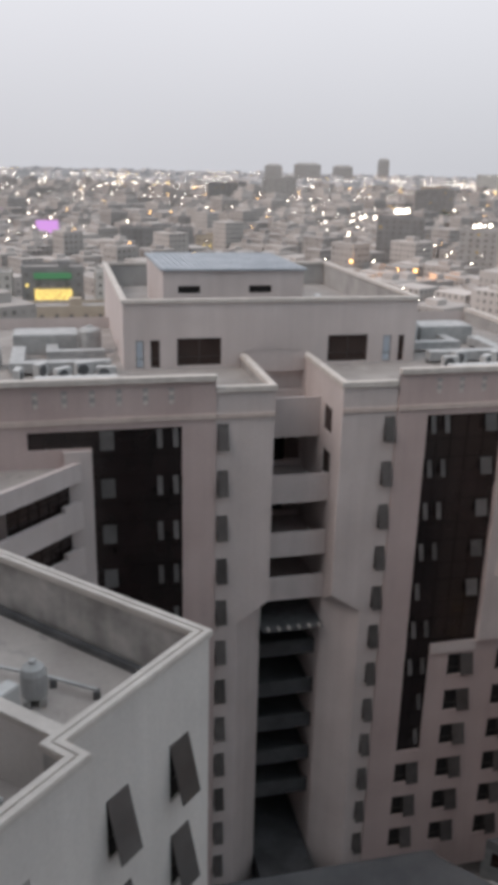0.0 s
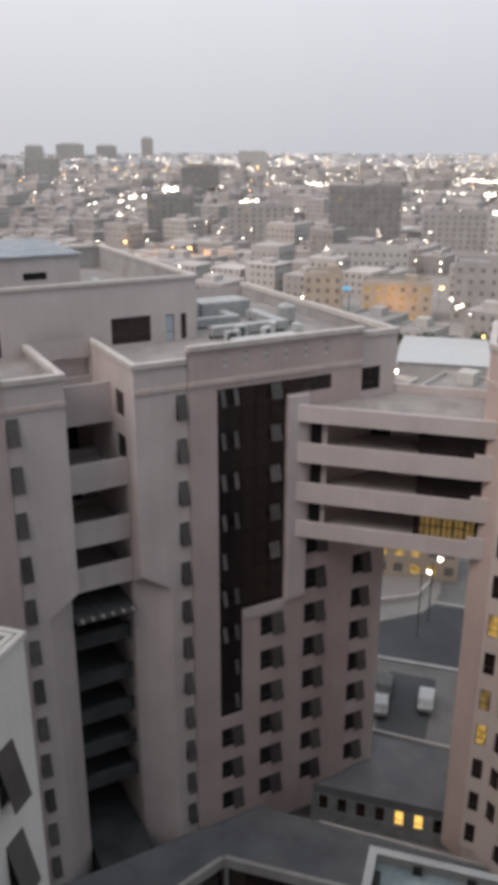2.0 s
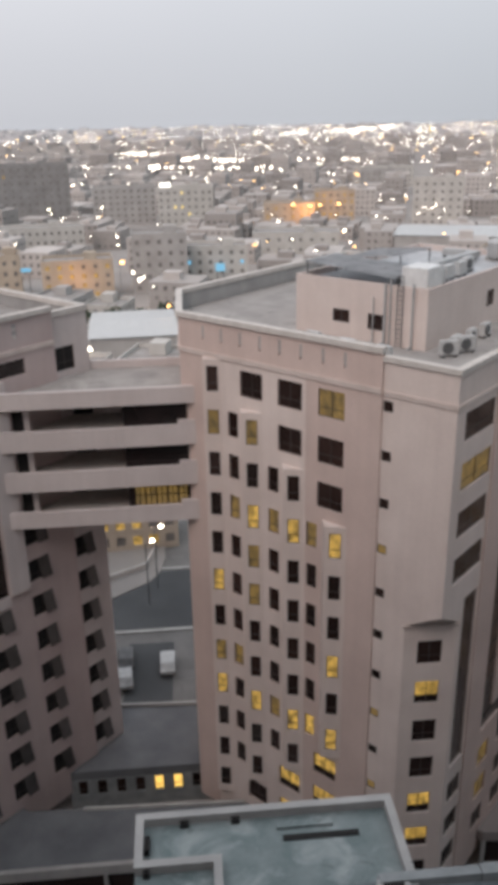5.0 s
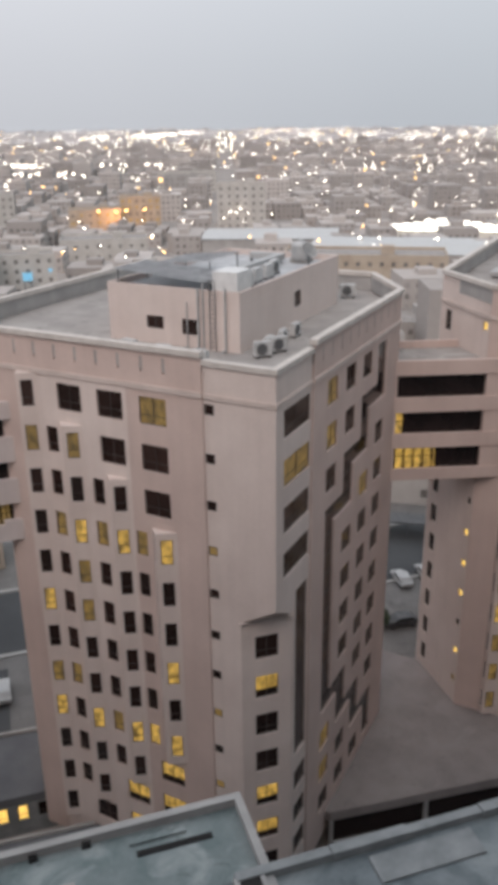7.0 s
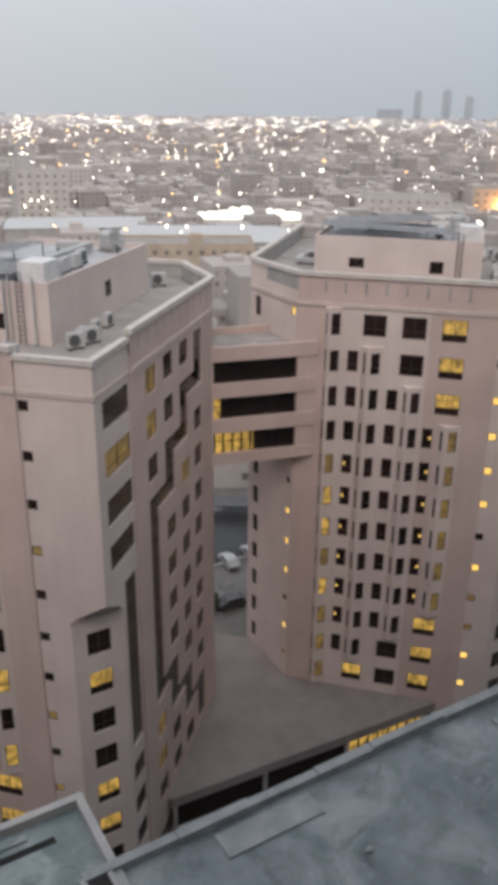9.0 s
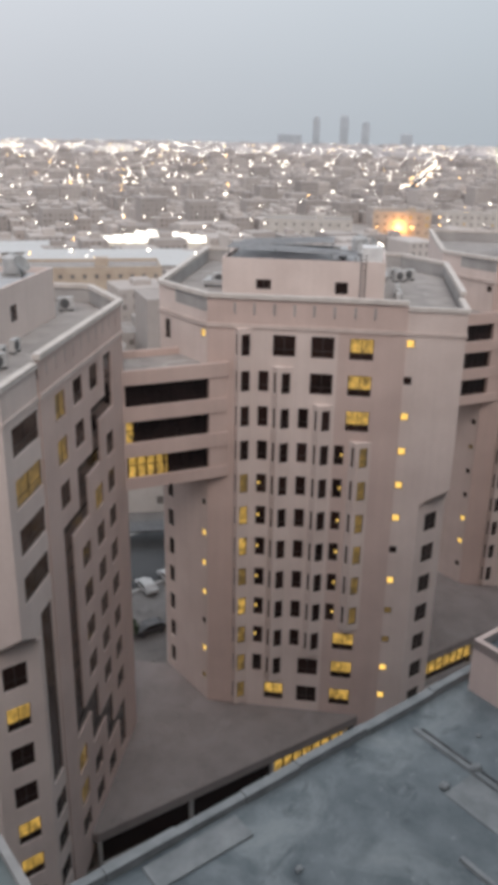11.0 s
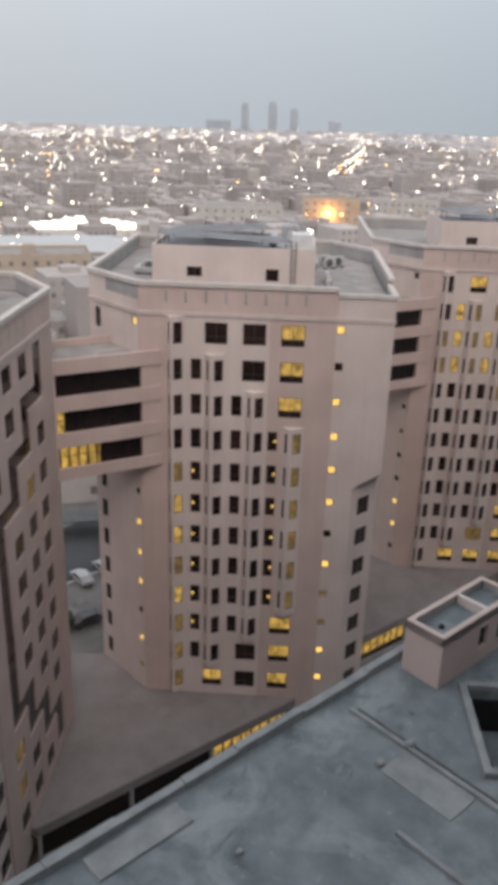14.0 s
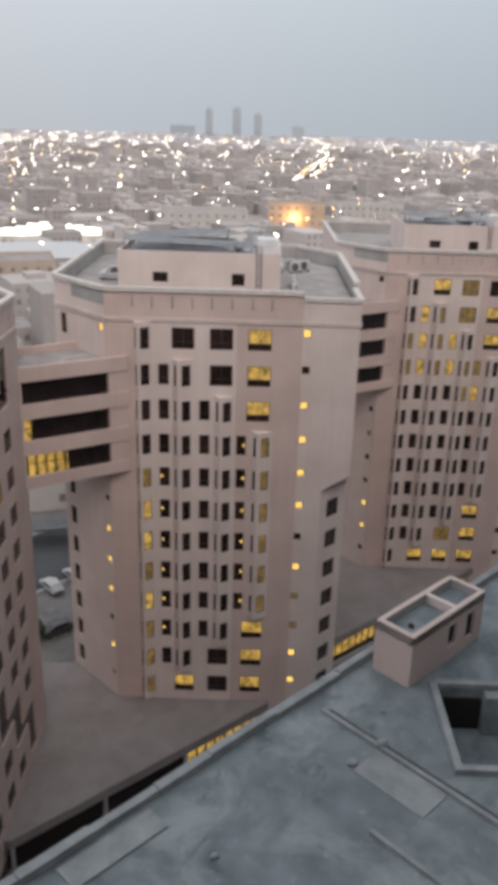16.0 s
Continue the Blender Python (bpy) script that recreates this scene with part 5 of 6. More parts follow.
for k in (1.2, 3.3):
    low_box("drain", -2.2 + k, -1.85 + k, GO - 0.5, GO - 0.3, RZ - 0.25, RZ - 0.02, VOID, "small dark drain opening by the parapet", "drain", "roof drains")
low_box("shaft", 6.3, 7.5, GO - 5.4, GO - 4.2, RZ - 0.25, RZ + 0.35, GREYW, "square concrete shaft in the roof corner", "shaft")
low_box("shaft_mouth", 6.5, 7.3, GO - 5.2, GO - 4.4, RZ + 0.35, RZ + 0.37, VOID, "dark mouth of a roof shaft", "shaft mouth")


# ---- ground, roads and the city ----
bm = bmesh.new()
box(bm, -4800, 4800, -4800, 4800, -1.0, 0.0)
solid("ground", bm, GROUND, "dusty ground of the city", "ground", kind="structure")
bm = bmesh.new()
prism(bm, [(30, 80), (44, 52), (75, 20), (135, -70), (185, -70), (185, 60), (122, 122), (30, 122)], 0.004, 0.012)
solid("pavement", bm, PAVE, "grey paving of the back streets", "paving", kind="structure")
bm = bmesh.new()
strip(bm, [(40, 120), (62, 74), (92, 44), (130, 8), (175, -40)], 7.0, 0.01, 0.05)
solid("road", bm, ASPH, "dark asphalt street behind the towers", "road", kind="structure")
bm = bmesh.new()
strip(bm, [(745, -30), (968, -47), (1274, -79), (1673, -127), (2806, -237)], 9.0, 0.01, 0.06)
solid("road", bm, ASPH, "distant avenue lined with lights", "road", kind="structure")
for sh2 in (-7.6, 7.6):
    bm = bmesh.new()
    strip(bm, [(40, 120), (62, 74), (92, 44), (130, 8), (175, -40)], 0.3, 0.0, 0.17, shift=sh2)
    solid("kerb", bm, KERB, "pale kerb along the street", "kerb", kind="structure")

bm = bmesh.new()
prism(bm, [(58.5, 78), (60.2, 76), (66.7, 75.1), (69.6, 76), (72.7, 78.1), (78, 84), (84, 94), (70, 106), (56, 92)], 0.051, 0.19)
solid("pavement", bm, GROUND, "dusty corner island beside the street", "paving", kind="structure")
bm = bmesh.new()
strip(bm, [(57.5, 82), (63.2, 79.7), (68.7, 78.3), (73.2, 80.7), (79, 88)], 0.14, 0.19, 1.0)
solid("boundary_wall", bm, CAPM, "low pale curved wall round a corner plot", "wall")
bm = bmesh.new()
strip(bm, [(46.5, 54.5), (57.0, 64.6)], 2.7, 0.013, 0.04)
solid("road", bm, ASPH, "dark driveway between the buildings", "road", kind="structure")


def car(x, y, turn, paint):
    t = thing("car", "parked %s car at the street side" % paint[0], "car", pose(x, y, 0.05, 0, 0, turn), group="parked cars")

    def body(bm):
        prof = ((-2.1, 0.35), (2.1, 0.35), (2.15, 0.75), (1.2, 0.9), (0.55, 1.42), (-1.2, 1.42), (-1.8, 0.95), (-2.15, 0.85))
        a = [bm.verts.new((px, -0.85, pz)) for px, pz in prof]
        b = [bm.verts.new((px, 0.85, pz)) for px, pz in prof]
        bm.faces.new(a)
        bm.faces.new(b[::-1])
        for i in range(len(prof)):
            bm.faces.new((a[i], b[i], b[(i + 1) % len(prof)], a[(i + 1) % len(prof)]))
        bmesh.ops.bevel(bm, geom=bm.edges[:], offset=0.07, segments=2, affect="EDGES")
    piece("body", shared(("body", paint[0]), paint[1], body), t, Matrix())

    def glassy(bm):
        prof = ((1.12, 0.95), (0.52, 1.36), (-1.15, 1.36), (-1.68, 0.98))
        a = [bm.verts.new((px, -0.01, pz)) for px, pz in prof]
        b = [bm.verts.new((px, 0.01, pz)) for px, pz in prof]
        bm.faces.new(a)
        bm.faces.new(b[::-1])
        for i in range(4):
            bm.faces.new((a[i], b[i], b[(i + 1) % 4], a[(i + 1) % 4]))
    for wy in (-0.87, 0.87):
        piece("side_window", shared(("side_window",), GLASS, glassy), t, pose(0, wy, 0))

    def wheel(bm):
        tube(bm, (0, -0.1, 0), (0, 0.1, 0), 0.32, 14)
    for wx in (-1.3, 1.3):
        for wy in (-0.78, 0.78):
            piece("wheel", shared(("wheel",), DARKM, wheel), t, pose(wx, wy, 0.3))


for cx, cy, ct, cp in ((52.4, 64.1, 48, ("dark", DARKM)), (54.9, 59.7, 46, ("white", WHITEM)), (49.9, 61.6, 50, ("grey", METAL)), (98.0, 27.0, 40, ("white", WHITEM)), (101.0, 24.5, 40, ("white", WHITEM)), (88.0, 24.0, 130, ("dark", DARKM))):
    car(cx, cy, ct, cp)


def street_lamp(x, y, h, light=LAMPW, r=0.4):
    t = thing("street_lamp", "street lamp post with a glowing head", "street lamp", pose(x, y, 0), group="street lamps")
    bm = bmesh.new()
    tube(bm, (0, 0, 0), (0, 0, h), 0.09, 6)
    tube(bm, (0, 0, h - 0.1), (1.2, 0, h + 0.2), 0.06, 6)
    part("post", bm, DARKM, t)
    bm = bmesh.new()
    bmesh.ops.create_icosphere(bm, subdivisions=1, radius=r)
    for v in bm.verts:
        v.co = Vector((v.co.x + 1.2, v.co.y, v.co.z * 0.5 + h + 0.1))
    part("lamp_head", bm, light, t, "glowing lamp head")


for lx, ly, lh, lr in ((66.3, 73.1, 9, 0.38), (62.8, 71.1, 9, 0.34), (122, 22, 9, 0.3), (60, 96, 9, 0.3)):
    street_lamp(lx, ly, lh, LAMPW, lr)


def house(x, y, w, d, h, turn, storeys, cols, material, label, glow_share=0.0, lit_mat=None, seed=1, win=(1.3, 1.5)):
    """A city building: four walls with window openings on the seen sides, parapet roof and stair head."""
    rng = random.Random(seed)
    t = thing("house", label, "house", pose(x, y, 0, 0, 0, turn), group="city houses")
    bm = bmesh.new()
    st = h / storeys
    ww = min(win[0], w / cols * 0.6)
    wh = min(win[1], st * 0.55)
    front = [((i + 0.5) * w / cols - ww / 2, (i + 0.5) * w / cols + ww / 2, k * st + st * 0.3, k * st + st * 0.3 + wh) for i in range(cols) for k in range(storeys)]
    nd = max(2, int(cols * d / w))
    flank = [((i + 0.5) * d / nd - ww / 2, (i + 0.5) * d / nd + ww / 2, k * st + st * 0.3, k * st + st * 0.3 + wh) for i in range(nd) for k in range(storeys)]
    c = [(-w / 2, -d / 2), (w / 2, -d / 2), (w / 2, d / 2), (-w / 2, d / 2)]
    facade(bm, c[0], c[1], 0, h + 0.9, front, 0.25)
    facade(bm, c[1], c[2], 0, h + 0.9, flank, 0.25)
    facade(bm, c[2], c[3], 0, h + 0.9, [])
    facade(bm, c[3], c[0], 0, h + 0.9, flank, 0.25)
    bmesh.ops.remove_doubles(bm, verts=bm.verts[:], dist=0.002)
    part("wall", bm, material, t)
    bm = bmesh.new()
    box(bm, -w / 2 + 0.15, w / 2 - 0.15, -d / 2 + 0.15, d / 2 - 0.15, h - 0.2, h)
    part("roof", bm, ROOFM, t)
    bm = bmesh.new()
    strip(bm, c, 0.16, h, h + 1.0, closed=True, shift=0.18)
    part("parapet", bm, material, t)
    bm = bmesh.new()
    rounded(bm, w * 0.1, w * 0.1 + 4.5, -d * 0.1, -d * 0.1 + 4.0, h, h + 2.8, None, 0.08)
    part("stair_head", bm, material, t)

    def pane(bm2):
        box(bm2, -ww / 2 - 0.02, ww / 2 + 0.02, 0.2, 0.25, -0.02, wh + 0.02)
    for p, q2, hs in ((c[0], c[1], front), (c[1], c[2], flank), (c[3], c[0], flank)):
        p, q2 = Vector(p), Vector(q2)
        dd = (q2 - p).normalized()
        n = Vector((-dd.y, dd.x))
        for u0, u1, z0, z1 in hs:
            cc = p + dd * (u0 + u1) / 2
            on = rng.random() < glow_share
            piece("window", shared(("window", round(ww, 2), round(wh, 2), "city", on and (lit_mat or LIT).name), (lit_mat or LIT) if on else CITYWIN, pane), t,
                  Matrix(((dd.x, n.x, 0, cc.x), (dd.y, n.y, 0, cc.y), (0, 0, 1, z0), (0, 0, 0, 1))))
    return t


HW = surface("white_city_render", (0.47, 0.44, 0.41), (0.56, 0.53, 0.5), 0.2, 0.9, 0.0, 3, 0.08)
HG = surface("grey_city_render", (0.36, 0.335, 0.32), (0.44, 0.415, 0.4), 0.2, 0.9, 0.0, 3, 0.08)
HD = surface("dark_city_render", (0.24, 0.226, 0.222), (0.31, 0.294, 0.288), 0.2, 0.9, 0.0, 3, 0.08)
HT = surface("tan_city_render", (0.42, 0.34, 0.27), (0.5, 0.42, 0.34), 0.2, 0.9, 0.0, 3, 0.08)
house(350, 341, 31, 18, 23, -46, 6, 8, HW, "white six-storey apartment house in the city", 0.06, SIGNY, 11)
house(217, 226, 20, 16, 20.5, -44, 5, 5, HG, "grey concrete frame building with square windows", 0.0, None, 12)
house(315, 436, 44, 26, 35, -36, 9, 10, HD, "dark grey apartment block with small windows", 0.03, LIT, 13)
house(355, 398, 38, 20, 21, -42, 6, 9, HG, "grey apartment house with many windows", 0.02, LIT, 14)
house(393, 300, 29, 16, 13, -53, 3, 6, HT, "tan city building under amber lamps", 0.4, LIT, 15)
house(423, 289, 24, 16, 18, -56, 5, 6, HT, "tan building with amber lit floors", 0.45, LIT, 16)
house(446, 233, 28, 16, 25, -63, 6, 6, HW, "white apartment house with dark flank", 0.02, LIT, 17)
house(275, 96, 55, 20, 16.5, -72, 4, 14, HT, "long tan arcaded building with a lit entrance", 0.1, SIGNY, 18)
house(510, 34, 52, 26, 12.5, -86, 3, 10, HW, "long pale low city building", 0.0, None, 19)
house(521, -22, 34, 20, 17, -92, 4, 7, HT, "tan building glowing under amber floodlights", 0.4, LIT, 20)
house(580, -77, 54, 20, 12.5, -98, 3, 12, HW, "pale long low building by the avenue", 0.04, LIT, 21)
house(-2, 360, 25, 16, 17, 0, 4, 6, HD, "dark building with a green sign and bright shopfront", 0.05, SIGNY, 22)
house(-30, 352, 24, 16, 16, 0, 5, 7, HW, "pale apartment house with rows of windows", 0.0, None, 23)
house(24, 352, 18, 16, 16, 0, 5, 5, HW, "pale apartment house with rows of windows", 0.0, None, 24)
house(-1, 306, 46, 14, 9.5, 0, 2, 9, HT, "low tan city building with bright windows", 0.3, FLOOD, 25)
house(68, 585, 50, 18, 16, -7, 4, 12, HD, "long dark city building with small windows", 0.0, None, 26)
house(100, 577, 12, 10, 11, -10, 3, 3, HT, "small yellow-lit city building among houses", 0.5, SIGNY, 27)
house(190, 241, 25, 14, 13, -38, 4, 6, HT, "tan building with glittering amber windows", 0.5, LIT, 28)
house(172, 262, 14, 14, 15, -36, 4, 4, HT, "tan building beside a blue sign", 0.1, LIT, 29)
house(239, 218, 24, 14, 14, -48, 4, 6, HW, "pale building with a cyan lit sign", 0.05, SIGNB, 30)
house(245, 336, 40, 16, 12.5, -36, 3, 12, HW, "white low apartment row with many windows", 0.02, LIT, 31)
house(320, 240, 40, 22, 9, -55, 2, 8, HW, "pale low city building with flat roof", 0.0, None, 32)
house(666, 403, 52, 20, 16, -59, 4, 9, HW, "pale slab building in the distance", 0.0, None, 33)
house(617, 374, 37, 20, 17, -59, 4, 8, HG, "grey city building with few lit windows", 0.02, LIT, 34)
house(260, 470, 40, 22, 24, -30, 7, 9, HG, "grey apartment house with many storeys", 0.03, LIT, 35)
house(220, 520, 30, 22, 28, -24, 8, 7, HD, "dark apartment house with many storeys", 0.03, LIT, 36)
house(430, 935, 36, 24, 34, -25, 9, 7, HD, "dark tower block in the distance", 0.05, LIT, 37)
house(72.5, 87.5, 17, 7, 5.5, -39.7, 2, 7, HT, "low tan shop row lit amber beside the curved wall", 0.4, LIT, 38)
house(127, 36, 15, 10, 8.5, -74, 2, 2, HW, "pale plain building behind the dusty lot", 0.0, None, 39)
sc = thing("shade_canopy", "low dark shade canopy over parked cars", "canopy", pose(112, 30.5, 0, 0, 0, 16))
bm = bmesh.new()
rounded(bm, -1.8, 1.8, -5.0, 5.0, 2.6, 2.85, None, 0.05)
part("roof", bm, DARKM, sc)
for px in (-1.5, 1.5):
    for py in (-4.6, 0.0, 4.6):
        bm = bmesh.new()
        tube(bm, (px, py, 0), (px, py, 2.62), 0.06, 6)
        part("post", bm, DARKM, sc)
house(387, 1470, 60, 30, 36, -15, 8, 6, HG, "grey slab block among the far houses", 0.05, LIT, 40)
house(1077, 1997, 70, 36, 44, -28, 7, 6, HW, "pale far apartment block with few lit windows", 0.08, FLOOD, 41)
house(255, 1310, 46, 26, 30, -11, 7, 5, HD, "dark far apartment block", 0.05, LIT, 42)
house(585, 1260, 44, 26, 30, -25, 7, 5, HT, "tan far apartment block", 0.05, LIT, 43)
house(480, 1020, 36, 24, 33, -25, 8, 5, HD, "dark square block among low houses", 0.05, LIT, 44)
# white roofed market hall and the floodlit hall
for hx, hy, hw, hd2, hh, ht, lab in ((148, 166, 22, 30, 9, -42, "low building with a white sheet roof"), (370, 176, 66, 40, 9, -65, "long market hall with a pale roof"), (350, 98, 90, 50, 10, -74, "wide market hall with a pale roof")):
    hl = thing("market_hall", lab, "hall", pose(hx, hy, 0, 0, 0, ht), group="halls")
    bm = bmesh.new()
    box(bm, -hw / 2, hw / 2, -hd2 / 2, hd2 / 2, 0, hh - 0.6)
    part("wall", bm, HG, hl)
    bm = bmesh.new()
    prism(bm, [(-hw / 2 - 0.6, -hd2 / 2 - 0.6), (hw / 2 + 0.6, -hd2 / 2 - 0.6), (hw / 2 + 0.6, hd2 / 2 + 0.6), (-hw / 2 - 0.6, hd2 / 2 + 0.6)], hh - 0.6, hh + 0.5,
          [(-hw / 2 - 0.6, -0.4), (hw / 2 + 0.6, -0.4), (hw / 2 + 0.6, 0.4), (-hw / 2 - 0.6, 0.4)])
    part("roof", bm, WHITEM, hl, "pale sheet roof")
fl = thing("floodlit_hall", "low hall with a long dazzling floodlit canopy", "hall", pose(452, 112, 0, 0, 0, -76))
bm = bmesh.new()
box(bm, -31, 31, -6, 12, 0, 5)
part("wall", bm, HW, fl)
# glowing boxes of uneven height draw the glare of the floodlit band
for i in range(10):
    bm = bmesh.new()
    rounded(bm, -30 + 6 * i, -24.6 + 6 * i, -9, -6.1, 4.0, 6.8 + (0.0, 0.6, 1.1, 2.6, 3.2, 1.4, 2.2, 1.6, 0.7, 0.2)[i], None, 0.4)
    part("light_panel", bm, FLOOD, fl, "glowing white panel for the floodlit glare")
bm = bmesh.new()
strip(bm, [(-31, -20), (31, -20)], 12, 0.02, 0.06)
part("forecourt", bm, KERB, fl)
# signs
for nm, sx2, sy2, sw, sh3, sz, rot, smat, lab in (("sign", -2, 351.6, 15, 2.4, 13.2, 0, SIGNG, "green illuminated band sign"), ("sign", -2, 351.6, 15, 4.5, 4.5, 0, SIGNY, "bright yellow shopfront sign"),
                                               ("sign", -6, 674, 17, 10, 5, 1, SIGNP, "violet lit front of a shop"), ("sign", -40, 838, 21, 11, 3, 3, SIGNP, "violet lit long shop front"), ("sign", 24, 660, 9, 3, 4, -2, SIGNB, "cyan lit sign beside a street"),
                                               ("sign", 176.5, 254.6, 5, 1.3, 9.3, -36, SIGNB, "blue lit sign band on a house"), ("sign", 232, 209.5, 3.5, 3.0, 6, -48, SIGNB, "cyan lit sign on a pale house"), ("sign", 345, 352, 6, 2.0, 23.5, -46, FLOOD, "white lit sign on a roof")):
    sg = thing(nm, lab, "sign", pose(sx2, sy2, sz, 0, 0, rot), group="lit signs")
    bm = bmesh.new()
    rounded(bm, -sw / 2, sw / 2, -0.5, 0, 0, sh3, None, 0.08)
    part("case", bm, smat, sg)
    for px in (-sw * 0.35, sw * 0.35):
        bm = bmesh.new()
        box(bm, px - 0.15, px + 0.15, -0.3, -0.1, -sz, 0)
        part("post", bm, DARKM, sg)
# far skyline
for fx, fy, fw, fh in ((4420, 131, 42, 150), (4520, 25, 40, 122), (4300, 262, 34, 140), (1450, 3680, 52, 92), (766, 2997, 62, 59), (936, 3146, 100, 66), (1136, 3322, 80, 60), (4460, -180, 60, 70), (4400, 400, 120, 62)):
    tt = thing("far_tower", "hazy distant high-rise on the skyline", "high-rise", pose(fx, fy, 0, 0, 0, math.degrees(math.atan2(-fx, fy))), group="far towers")
    bm = bmesh.new()
    box(bm, -fw / 2, fw / 2, -fw / 3, fw / 3, 0, fh * 0.9)
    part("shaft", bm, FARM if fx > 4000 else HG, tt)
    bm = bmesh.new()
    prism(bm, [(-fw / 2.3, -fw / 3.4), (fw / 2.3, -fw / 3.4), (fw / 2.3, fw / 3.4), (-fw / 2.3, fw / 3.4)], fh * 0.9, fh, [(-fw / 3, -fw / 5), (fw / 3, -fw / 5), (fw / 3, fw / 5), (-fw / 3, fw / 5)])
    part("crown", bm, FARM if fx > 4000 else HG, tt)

# the endless low houses, in streets
rs = np.random.RandomState(4)
KEEP = [(o.matrix_world.translation.x, o.matrix_world.translation.y) for o in scene.objects if o.parent is None and o.get("category") in ("house", "hall")]


def city_cells(cell, d0, d1, every):
    """Plots on a street grid between two distances, away from the complex and the built houses."""
    n = int(d1 / cell) + 2
    gx, gy = np.meshgrid(np.arange(-n, n), np.arange(-n, n))
    gx, gy = gx.ravel(), gy.ravel()
    ok = (gx % every != 0) & (gy % (every + 2) != 0)
    px, py = gx[ok] * cell, gy[ok] * cell
    ca, sa = math.cos(0.5), math.sin(0.5)
    x, y = px * ca - py * sa, px * sa + py * ca
    far = np.hypot(x, y)
    az = np.degrees(np.arctan2(-x, y))
    ok = (far > d0) & (far < d1) & (az < 32) & (az > -135) & ~((x < 190) & (x > -60) & (y < 125) & (y > -150)) & (rs.rand(len(x)) > 0.12)
    x, y = x[ok], y[ok]
    near = np.zeros(len(x), bool)
    for kx, ky in KEEP:
        near |= np.hypot(x - kx, y - ky) < 32
    away = np.abs((x - 900) * 0.0955 + (y + 40)) < 22
    return x[~near & ~(away & (x > 880))], y[~near & ~(away & (x > 880))]


def city_mesh(name, parts, material, label):
    """parts: arrays of centre x, y, z0, half sizes, z1, turn; one joined mesh of boxes."""
    cx, cy, hx, hy, z0, z1, tu = parts
    n = len(cx)
    sgn = np.array([(-1, -1), (1, -1), (1, 1), (-1, 1)])
    ca, sa = np.cos(tu)[:, None], np.sin(tu)[:, None]
    ax, ay = sgn[None, :, 0] * hx[:, None], sgn[None, :, 1] * hy[:, None]
    X, Y = cx[:, None] + ax * ca - ay * sa, cy[:, None] + ax * sa + ay * ca
    lo = np.stack([X, Y, np.repeat(z0[:, None], 4, 1)], -1)
    hi = np.stack([X, Y, np.repeat(z1[:, None], 4, 1)], -1)
    v = np.concatenate([lo, hi], 1).reshape(-1, 3)
    f = np.array([(4, 5, 6, 7), (0, 1, 5, 4), (1, 2, 6, 5), (2, 3, 7, 6), (3, 0, 4, 7)])
    faces = (f[None] + 8 * np.arange(n)[:, None, None]).reshape(-1, 4)
    me = bpy.data.meshes.new(name)
    me.from_pydata(v.tolist(), [], faces.tolist())
    me.materials.append(material)
    return tagged(new(name, me), label, "city", kind="stuff")


